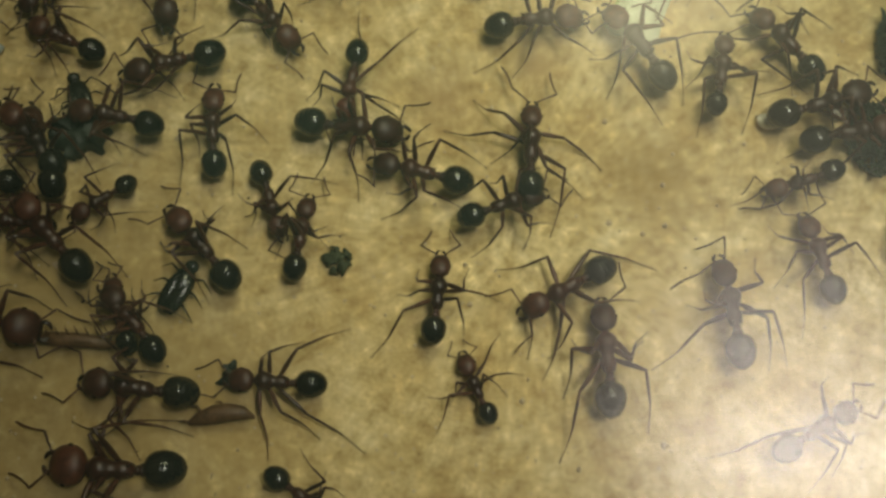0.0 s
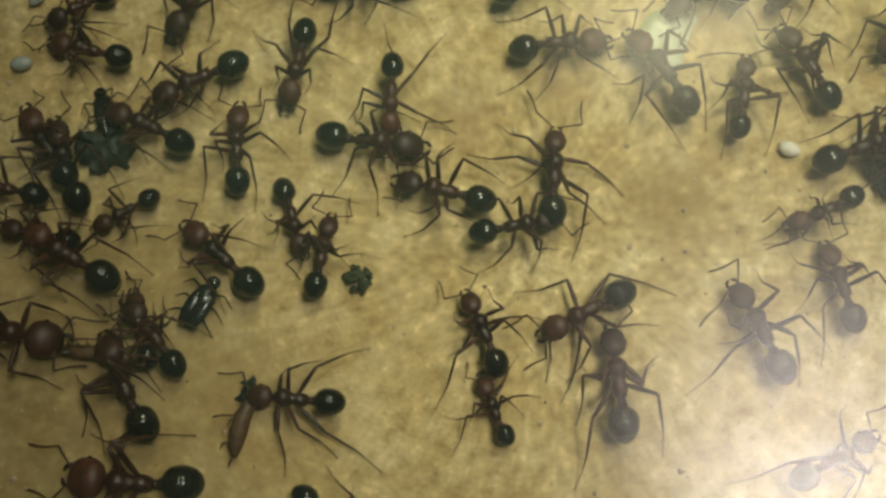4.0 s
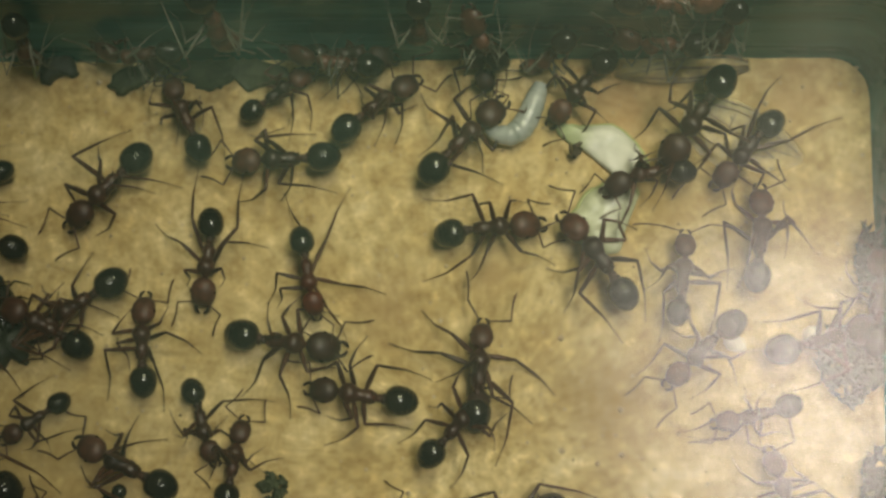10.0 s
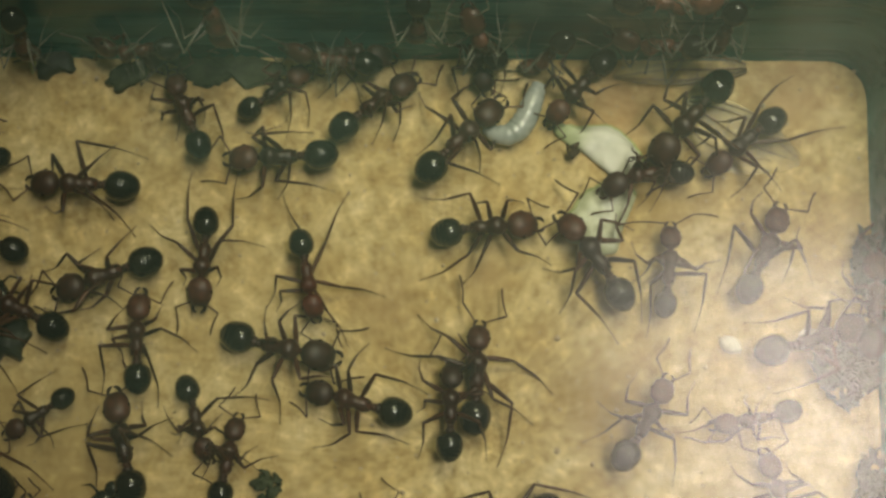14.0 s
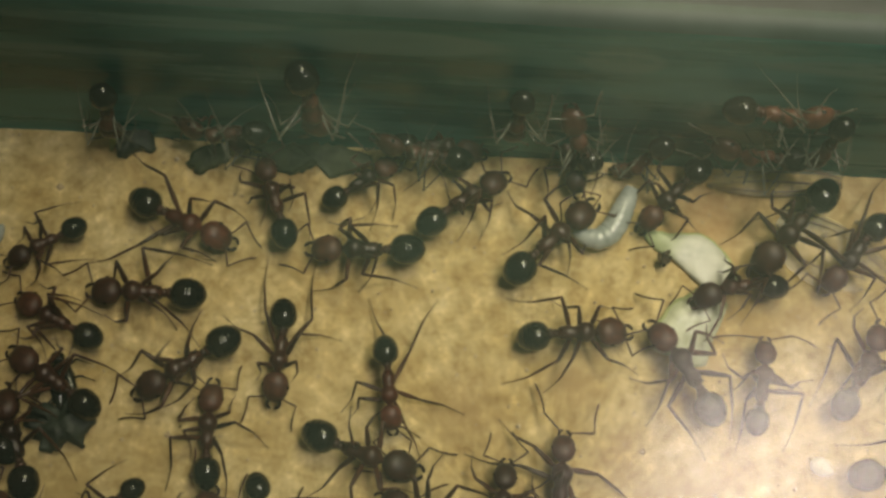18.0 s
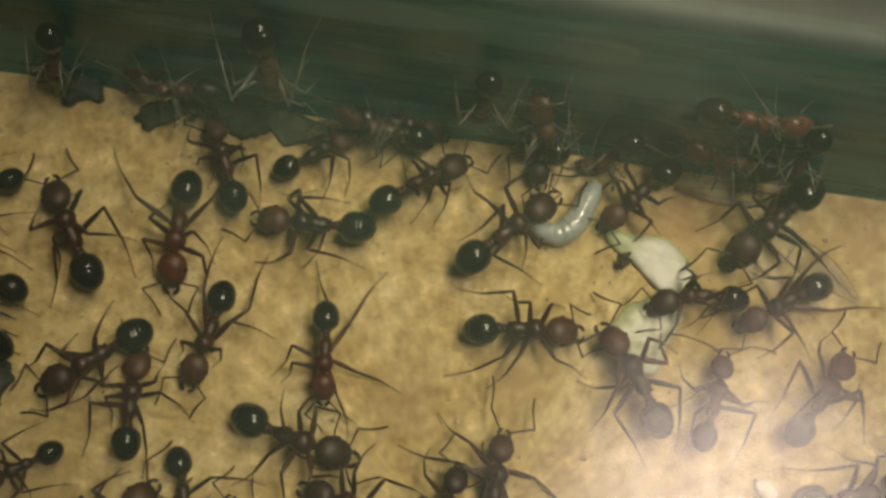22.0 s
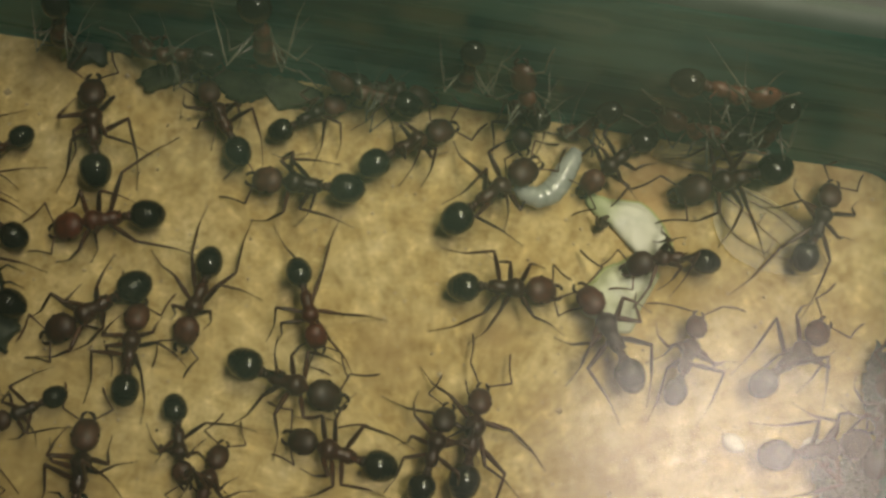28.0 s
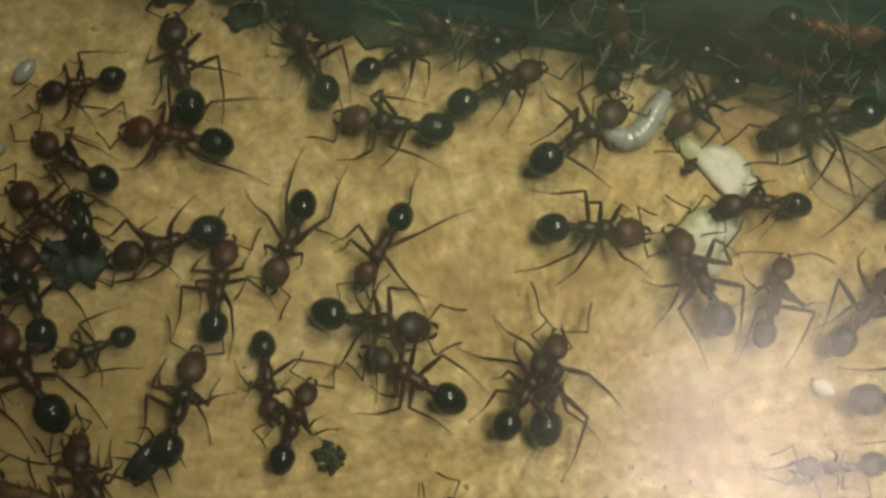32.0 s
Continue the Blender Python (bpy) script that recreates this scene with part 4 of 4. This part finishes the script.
def wall_pose(x, up, turn):
    """A place on the back wall: x along it, up along its slope, in mm; turn: degrees of heading from straight up."""
    s, c = math.sin(radians(12)), math.cos(radians(12))
    m = Matrix(((1, 0, 0), (0, s, -c), (0, c, s))).to_4x4()  # columns: x, up the wall, out of it
    at = Vector((x, Y1 + 0.1 + up * s, up * c)) * MM
    return Matrix.Translation(at) @ m @ pose(0, 0, 0, 0, 0, 90 + turn)


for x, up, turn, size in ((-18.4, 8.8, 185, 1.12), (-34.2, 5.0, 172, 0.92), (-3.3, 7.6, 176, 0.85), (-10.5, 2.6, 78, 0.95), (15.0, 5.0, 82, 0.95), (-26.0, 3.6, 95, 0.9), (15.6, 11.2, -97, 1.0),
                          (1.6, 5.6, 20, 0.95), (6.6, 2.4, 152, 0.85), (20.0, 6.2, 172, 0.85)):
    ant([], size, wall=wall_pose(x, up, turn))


# ---------------------------------------------------------------- food, prey and scraps
def blob_sheet(name, ring, thick, mat, at, turn, label, category, edge=None, wave=0.3, ragged=0.07):
    """A scrap of soft stuff: an uneven rounded plate with a bulging top; ring: its outline in mm round its middle."""
    bm = bmesh.new()
    rough, ring = ring, []
    for k in range(len(rough)):  # round the outline off
        a, b, c, d = (Vector(rough[(k + q) % len(rough)]) for q in (-1, 0, 1, 2))
        for u in (0, 0.25, 0.5, 0.75):
            p = 0.5 * (2 * b + (c - a) * u + (2 * a - 5 * b + 4 * c - d) * u * u + (3 * b - a - 3 * c + d) * u ** 3)
            ring.append((p.x * (1 + ragged * noise.noise((p.x * 2, p.y * 2, 1))), p.y * (1 + ragged * noise.noise((p.x * 2, p.y * 2, 5)))))
    n = len(ring)
    levels = ((1.0, 0.0), (1.06, 0.35), (1.0, 0.75), (0.86, 0.95), (0.65, 1.03), (0.42, 1.08), (0.2, 1.1))
    loops = []
    for scale, z in levels:
        loops.append([bm.verts.new((x * scale * MM, y * scale * MM, (z * thick + (wave * noise.noise((x * scale, y * scale, thick)) if z > 0 else 0)) * MM)) for x, y in ring])
    for a, b in zip(loops, loops[1:]):
        for k in range(n):
            bm.faces.new((a[k], a[(k + 1) % n], b[(k + 1) % n], b[k]))
    bm.faces.new(loops[0][::-1])
    top = bm.verts.new((0, 0, thick * 1.1 * MM))
    for k in range(n):
        bm.faces.new((loops[-1][k], loops[-1][(k + 1) % n], top))
    root = new(name)
    root.empty_display_size = 0.002
    root.matrix_basis = pose(at[0] * MM, at[1] * MM, 0, 0, 0, turn)
    part("flesh", bm, mat, root)
    if edge:
        bm = bmesh.new()
        pts = [Vector((x * 1.05, y * 1.05, thick * 0.3)) * MM for x, y in ring[: n // 2 + 1]]
        tube(bm, pts, [0.10 * MM] + [0.17 * MM] * (len(pts) - 2) + [0.12 * MM], 8)
        part("rind", bm, edge, root, "yellow-green rind along one edge")
    return tagged(root, label, category)


blob_sheet("fruit_piece", [(3.7, -1.5), (3.9, -0.4), (2.9, 0.6), (1.6, 1.3), (0.4, 1.6), (-0.8, 1.2), (-1.9, 0.7), (-3.3, 0.5), (-3.6, -0.2), (-2.4, -0.8), (-1.0, -1.0), (0.6, -1.6), (2.2, -2.0)],
           0.55, PETAL, (11.1, 24.3), -20, "white piece of fruit flesh with a thin green rind", "food scrap", PETAL_EDGE, 0.12, 0.03)
blob_sheet("fruit_piece", [(3.0, 1.2), (2.2, 2.0), (1.2, 2.7), (0.2, 2.3), (-0.9, 1.9), (-1.8, 0.9), (-2.9, -0.2), (-2.7, -1.5), (-1.5, -2.1), (-0.2, -2.9), (0.9, -2.8), (1.5, -1.4), (2.2, -0.2)],
           0.4, PETAL_GREEN, (11.1, 18.4), 8, "pale yellow-green chewed piece of fruit flesh", "food scrap", PETAL_EDGE, 0.15, 0.05)
blob_sheet("leaf_scrap", [(2.4, 0.3), (1.6, 1.4), (0.3, 1.2), (-1.1, 1.9), (-2.3, 0.9), (-2.0, -0.6), (-1.2, -1.9), (0.2, -1.3), (1.3, -2.1), (2.0, -0.9)],
           1.4, LEAF, (-36.4, 8.2), 20, "dark dried leaf scrap held by an ant", "leaf scrap", None, 0.9, 0.4)
blob_sheet("leaf_scrap", [(4.6, 0.3), (3.4, 1.0), (2.0, 1.3), (0.2, 1.2), (-2.0, 1.3), (-3.8, 1.0), (-4.5, 0.2), (-3.2, -0.7), (-1.6, -1.3), (-0.4, -0.9), (0.6, -0.2), (1.3, -1.2), (2.6, -1.0)],
           0.5, OLIVE, (-19.0, 30.2), -2, "flat olive dried leaf scrap by the wall", "leaf scrap", None, 0.4, 0.35)
blob_sheet("leaf_scrap", [(1.6, 0.2), (1.0, 0.8), (-0.3, 1.0), (-1.5, 0.6), (-1.4, -0.5), (-0.2, -0.8), (1.1, -0.7)],
           0.6, OLIVE, (-27.2, 29.8), 30, "small olive dried leaf scrap by the wall", "leaf scrap", None, 0.4, 0.35)

blob_sheet("leaf_scrap", [(1.5, 0.3), (0.9, 1.1), (-0.2, 0.9), (-1.0, 1.3), (-1.5, 0.2), (-1.1, -0.9), (0.2, -0.6), (1.2, -0.9)],
           0.9, LEAF, (-33.2, 30.7), 15, "dark dried leaf scrap by the wall", "leaf scrap", None, 0.5, 0.35)


def insect_wing(x, y, turn, length, width, label):
    """A loose wing lying flat: a thin clear blade, broad past its middle, with a fan of dark veins from its root."""
    root = new("insect_wing")
    root.empty_display_size = 0.002
    root.matrix_basis = pose(x * MM, y * MM, 0, 0, 0, turn)

    def edge(u, side):
        swell = math.sin(math.pi * min(u, 1.0) ** 0.75) ** 0.7 if 0 < u < 1 else 0.0
        return Vector((length * u, side * width * swell * (0.34 if side > 0 else 0.66), 0.34 + 0.12 * noise.noise((u * 4, side, turn))))

    bm = bmesh.new()
    steps = 26
    upper, lower = [], []
    for k in range(steps + 1):
        u = 0.02 + 0.96 * k / steps
        a, b = edge(u, 1), edge(u, -1)
        row = [a.lerp(b, q / 6) for q in range(7)]
        upper.append([bm.verts.new((p + Vector((0, 0, 0.05))) * MM) for p in row])
        lower.append([bm.verts.new(p * MM) for p in row])
    for k in range(steps):
        for q in range(6):
            bm.faces.new((upper[k][q], upper[k][q + 1], upper[k + 1][q + 1], upper[k + 1][q]))
            bm.faces.new((lower[k][q], lower[k + 1][q], lower[k + 1][q + 1], lower[k][q + 1]))
    bmesh.ops.recalc_face_normals(bm, faces=bm.faces[:])
    part("membrane", bm, WING_FILM, root, "clear brownish-yellow film")
    for q in (0.02, 0.18, 0.42, 0.70):
        bm = bmesh.new()
        pts = []
        for k in range(12):
            u = 0.03 + (0.93 if q < 0.5 else 0.75) * k / 11
            pts.append((edge(u, 1).lerp(edge(u, -1), q + 0.05 * math.sin(6 * u + 9 * q)) + Vector((0, 0, 0.06))) * MM)
        tube(bm, pts, [(0.085 - 0.055 * k / 11) * MM for k in range(12)], 6)
        part("vein", bm, HUSK, root, "dark brown vein")
    for u, q0, q1 in ((0.38, 0.18, 0.42), (0.55, 0.42, 0.70)):
        bm = bmesh.new()
        a, b = edge(u, 1), edge(u, -1)
        tube(bm, [(a.lerp(b, q) + Vector((0, 0, 0.06))) * MM for q in (q0, (q0 + q1) / 2, q1)], [0.04 * MM] * 3, 6)
        part("vein", bm, HUSK, root, "dark brown vein")
    tagged(root, label, "insect wing")


insect_wing(18.0, 27.8, -28, 10.6, 5.6, "clear yellow-brown insect wing lying on the plaster")
insect_wing(23.4, 30.6, 184, 11.4, 3.0, "narrow clear yellow-brown insect wing lying along the wall")


def dry_leaf():
    """A narrow dry leaf that leans against the back wall."""
    bm = bmesh.new()
    tube(bm, [Vector(p) * MM for p in ((-35.0, 30.0, 0.25), (-34.6, 30.6, 1.3), (-34.5, 31.2, 2.6), (-34.8, 31.8, 3.7))], [r * MM for r in (0.12, 0.34, 0.30, 0.06)], 8)
    ob = new("dry_leaf", mesh_of("dry_leaf", bm, PETAL_EDGE))
    tagged(ob, "narrow yellow-green dry leaf leaning on the wall", "leaf")


dry_leaf()


def grub():
    """A curled white grub, ringed."""
    root = new("grub")
    root.empty_display_size = 0.002
    path = [(6.3, 29.1), (6.0, 28.2), (5.6, 27.2), (5.2, 26.2), (4.6, 25.3), (3.8, 24.8), (2.8, 24.9), (1.9, 25.5)]
    pts, radii = [], []
    for k in range(49):
        u = k / 48 * (len(path) - 1)
        i = min(int(u), len(path) - 2)
        f = u - i
        x, y = (path[i][0] * (1 - f) + path[i + 1][0] * f), (path[i][1] * (1 - f) + path[i + 1][1] * f)
        r = 0.98 * (math.sin(math.pi * (0.1 + 0.84 * k / 48)) ** 0.5) * (1 + 0.028 * math.cos(k / 48 * math.tau * 11))
        pts.append(Vector((x, y, 0.92)) * MM)
        radii.append(r * MM)
    bm = bmesh.new()
    tube(bm, pts, radii, 16)
    part("grub_body", bm, GRUB, root)
    bm = bmesh.new()
    ball(bm, (1.6, 25.8, 0.8), (0.42, 0.38, 0.36), 12, 8)
    part("grub_head", bm, HUSK, root, "small brown head")
    tagged(root, "curled wet milky white grub lying beside the fruit", "grub")


grub()


def seed(x, y, turn, length, mat, label, z=0.0):
    bm = bmesh.new()
    lathe(bm, grow([(-length, 0.05, 0.05, 0.5), (-0.8 * length, 0.42, 0.34, 0.5), (-0.3 * length, 0.66, 0.5, 0.5), (0.3 * length, 0.62, 0.48, 0.5), (0.75 * length, 0.36, 0.3, 0.5), (length, 0.06, 0.06, 0.5)]), 14)
    ob = new("seed", mesh_of("seed", bm, mat))
    ob.matrix_basis = pose(x * MM, y * MM, z * MM, 0, 0, turn)
    return tagged(ob, label, "seed", "seeds on the floor")


seed(21.2, 8.2, -25, 0.95, SEED, "small white oval seed lying on the plaster")
seed(-43.2, 22.4, 60, 1.2, GRUB, "pale shiny seed beside dark scraps")
seed(-44.2, 16.0, 10, 1.0, GRUB, "pale round seed on the plaster")
seed(27.2, 8.9, 40, 0.8, SEED, "small pale seed beside the moss")


def husk():
    """A long hollow seed husk, bent, open along its top."""
    root = new("seed_husk")
    root.empty_display_size = 0.002
    bm = bmesh.new()
    pts = [Vector((x, y, 0.8 + 0.2 * math.sin(x))) * MM for x, y in ((-2.7, -0.2), (-1.8, 0.1), (-0.6, 0.3), (0.6, 0.35), (1.8, 0.15), (2.7, -0.3))]
    tube(bm, pts, [r * MM for r in (0.15, 0.6, 0.78, 0.72, 0.55, 0.12)], 12)
    part("shell", bm, HUSK, root)
    for k, (x, y) in enumerate(((-2.6, -0.3), (-1.5, 0.8), (0.4, 0.95))):
        bm = bmesh.new()
        tube(bm, [Vector(p) * MM for p in ((x, y * 0.6, 0.9), (x - 0.4, y + 0.3, 0.9), (x - 0.9, y + 0.35, 0.5))], [r * MM for r in (0.14, 0.11, 0.04)], 6)
        part("awn", bm, HUSK, root)
    tagged(root, "brown bent seed husk dragged by an ant", "seed husk")
    return root


HUSK_THING = husk()


def stick():
    bm = bmesh.new()
    tube(bm, [Vector(p) * MM for p in ((-38.6, -8.9, 0.7), (-37.0, -9.1, 0.85), (-35.2, -9.2, 0.8), (-33.4, -9.5, 0.75), (-32.6, -9.6, 0.6))], [r * MM for r in (0.55, 0.62, 0.6, 0.5, 0.2)], 10)
    for k in range(7):
        x = -38 + k * 0.8
        tube(bm, [Vector(p) * MM for p in ((x, -8.8, 1.2), (x - 0.15, -8.4, 1.7), (x - 0.2, -8.1, 2.0))], [r * MM for r in (0.09, 0.06, 0.02)], 5)
    ob = new("stalk", mesh_of("stalk", bm, HUSK))
    tagged(ob, "short brown bristly plant stalk lying on the plaster", "stalk")


stick()


def dead_insect(x, y, turn, size, label):
    """A dark dead insect: body, two wing cases, head and bent legs."""
    root = new("dead_insect")
    root.empty_display_size = 0.002
    bm = bmesh.new()
    lathe(bm, grow([(-2.6, 0.1, 0.1, 0.7), (-2.2, 0.6, 0.45, 0.75), (-1.0, 1.05, 0.7, 0.8), (0.4, 1.1, 0.75, 0.8), (1.3, 0.85, 0.65, 0.8), (1.7, 0.4, 0.35, 0.75)]), 16)
    part("insect_body", bm, WING, root)
    for side in (-1, 1):
        bm = bmesh.new()
        ball(bm, (-0.7, 0.52 * side, 1.15), (1.9, 0.6, 0.42), 14, 10)
        part("wing_case", bm, WING, root)
    bm = bmesh.new()
    ball(bm, (2.0, 0, 0.75), (0.6, 0.65, 0.5), 12, 8)
    part("insect_head", bm, WING, root)
    for k in range(3):
        for side in (-1, 1):
            bm = bmesh.new()
            x0 = 1.1 - 1.1 * k
            tube(bm, [Vector(p) * MM for p in ((x0, 0.7 * side, 0.7), (x0 + 0.3 - 0.4 * k, 1.6 * side, 1.1), (x0 - 0.3 - 0.4 * k, 2.5 * side, 0.1))], [r * MM for r in (0.12, 0.1, 0.03)], 6)
            part("insect_leg", bm, WING, root)
    root.matrix_basis = pose(x * MM, y * MM, 0, 0, 0, turn) @ Matrix.Scale(size, 4)
    tagged(root, label, "insect")


dead_insect(-27.6, -4.9, 60, 0.95, "dark shiny dead beetle beside an ant's legs")
dead_insect(-36.5, 11.5, 110, 0.9, "black crumpled dead insect under the ants")


def crumb_heap(x, y, reach, count, mat, name, label, category, tall=1.0, rng_seed=1):
    """A little heap of torn scraps and threads."""
    rng = random.Random(rng_seed)
    root = new(name)
    root.empty_display_size = 0.002
    root.location = (x * MM, y * MM, 0)
    for k in range(count):
        bm = bmesh.new()
        a, r = rng.uniform(0, math.tau), reach * math.sqrt(rng.random())
        size = rng.uniform(0.25, 0.6)
        bmesh.ops.create_icosphere(bm, subdivisions=1, radius=1)
        for v in bm.verts:
            v.co *= 1 + 0.5 * noise.noise(v.co * 2 + Vector((k, 0, rng_seed)))
        turn = Euler((rng.uniform(0, 3), rng.uniform(0, 3), rng.uniform(0, 6))).to_matrix().to_4x4()
        bmesh.ops.transform(bm, verts=bm.verts, matrix=pose(r * math.cos(a) * MM, r * math.sin(a) * MM, (0.3 + rng.random() * tall) * MM) @ turn @ Matrix.Diagonal((size * 1.5 * MM, size * 0.8 * MM, size * 0.35 * MM, 1)))
        part("crumb", bm, mat, root)
    tagged(root, label, category)


crumb_heap(-14.9, -2.8, 1.15, 26, OLIVE, "scrap_heap", "olive brown crumbled scrap heap on the plaster", "scrap", 0.6, 3)
crumb_heap(-23.4, -12.2, 0.7, 6, LEAF, "scrap_heap", "small dark crumb beside an ant's jaws", "scrap", 0.5, 4)
crumb_heap(9.0, 23.9, 0.6, 5, SPECK, "scrap_heap", "small dark crumb on the white fruit", "scrap", 0.9, 6)


def moss_clump(x, y, reach, tall, count, rng_seed):
    """Dark moss against the side: many thin bent blades."""
    rng = random.Random(rng_seed)
    bm = bmesh.new()
    for k in range(count):
        a, r = rng.uniform(0, math.tau), math.sqrt(rng.random())
        p = Vector((x + r * reach[0] * math.cos(a), y + r * reach[1] * math.sin(a), 0))
        h = tall * rng.uniform(0.4, 1.0)
        lean = Vector((rng.uniform(-1, 0.6), rng.uniform(-0.9, 0.9), 0)) * h * 0.6
        q = p + lean * 0.4 + Vector((0, 0, h * 0.6))
        e = p + lean + Vector((0, 0, h))
        wide = rng.uniform(0.8, 2.1)
        for v in (p, q, e):
            v.x = min(v.x, X1 + v.z * DRAFT - 0.1)
        tube(bm, [p * MM, q * MM, e * MM], [w * wide * MM for w in (0.16, 0.14, 0.03)], 4, False)
    ob = new("moss", mesh_of("moss", bm, MOSS))
    tagged(ob, "dark green fuzzy moss growing against the tub wall", "moss", kind="stuff")


moss_clump(32.0, 14.6, (1.0, 2.6), 1.9, 150, 1)
moss_clump(30.2, 6.6, (2.5, 3.1), 2.0, 300, 2)
moss_clump(31.8, -3.4, (1.2, 3.6), 1.9, 190, 3)
moss_clump(31.8, -14.0, (1.3, 4.6), 2.0, 220, 4)


def grit():
    """Loose grains and specks on the plaster."""
    rng = random.Random(9)
    for name, mat, count, lo, hi, label in (("sand_grains", GRIT, 1700, 0.05, 0.17, "loose pale sand grains on the plaster"), ("dark_specks", SPECK, 40, 0.04, 0.13, "tiny dark dirt specks on the plaster")):
        verts, faces = [], []
        for k in range(count):
            x, y, r = rng.uniform(-58, 32), rng.uniform(-52, 31), rng.uniform(lo, hi) * (1 + (rng.random() < 0.04))
            b = len(verts)
            for dx, dy, dz in ((1, 0, 0), (-1, 0, 0), (0, 1, 0), (0, -1, 0), (0, 0, 1), (0, 0, -1)):
                q = rng.uniform(0.7, 1.3) * r
                verts.append(((x + dx * q) * MM, (y + dy * q) * MM, (0.02 + dz * q * 0.7) * MM))
            for f in ((0, 2, 4), (2, 1, 4), (1, 3, 4), (3, 0, 4), (2, 0, 5), (1, 2, 5), (3, 1, 5), (0, 3, 5)):
                faces.append(tuple(b + i for i in f))
        me = bpy.data.meshes.new(name)
        me.from_pydata(verts, [], faces)
        me.materials.append(mat)
        tagged(new(name, me), label, "grit", kind="stuff")


grit()


# ---------------------------------------------------------------- what moves
def motions():
    for root, rows, lift, legs, feelers, phase in MOVERS:
        if len(rows) > 1:
            keys = []
            full = list(rows)
            if full[0][0] > 0:
                full.insert(0, (0, *full[0][1:]))
            if full[-1][0] < 32:
                full.append((32, *full[-1][1:]))
            for (t, x, y, a), after in zip(full, full[1:] + [None]):
                keys.append((t, pose(x * MM, y * MM, lift * MM, 0, 0, a)))
                if after and abs(after[3] - a) > 80:
                    for k in (1, 2):
                        f = k / 3
                        keys.append((t + (after[0] - t) * f, pose((x + (after[1] - x) * f) * MM, (y + (after[2] - y) * f) * MM, lift * MM, 0, 0, a + (after[3] - a) * f)))
            walk(root, keys)
            for leg, m, beat in legs:
                steps = [(0, m)]
                for (t, x, y, a), (t2, x2, y2, a2) in zip(full, full[1:]):
                    far = math.hypot(x2 - x, y2 - y) + abs(a2 - a) * 0.03
                    if far < 0.8:
                        continue
                    n = max(2, min(12, round(far / 1.1)))
                    for k in range(1, n):
                        swing = 13 if (k + beat) % 2 else -13
                        steps.append((t + (t2 - t) * k / n, Matrix.Translation(m.translation) @ Matrix.Rotation(radians(swing), 4, "Z") @ Matrix.Translation(-m.translation) @ m))
                steps.append((32, m))
                walk(leg, steps)
        for n, (feeler, m) in enumerate(feelers):
            steps = []
            for k in range(17):
                sway = 9 * math.sin(phase + k * 1.9 + n * 2.1) + 5 * math.sin(phase * 2 + k * 3.3)
                steps.append((k * 2, m @ pose(0, 0, 0, 0, 3 * math.sin(phase + k), sway)))
            walk(feeler, steps)
    walk(HUSK_THING, [(0, pose(-0.0240, -0.0156, 0, 0, 0, 5)), (1, pose(-0.0240, -0.0158, 0, 0, 0, 12)), (2, pose(-0.0236, -0.0150, 0, 0, 0, 45)),
                      (5, pose(-0.0237, -0.0150, 0, 0, 0, 72)), (6, pose(-0.0237, -0.0150, 0, 0, 0, 72)), (32, pose(-0.0237, -0.0150, 0, 0, 0, 72))])


motions()
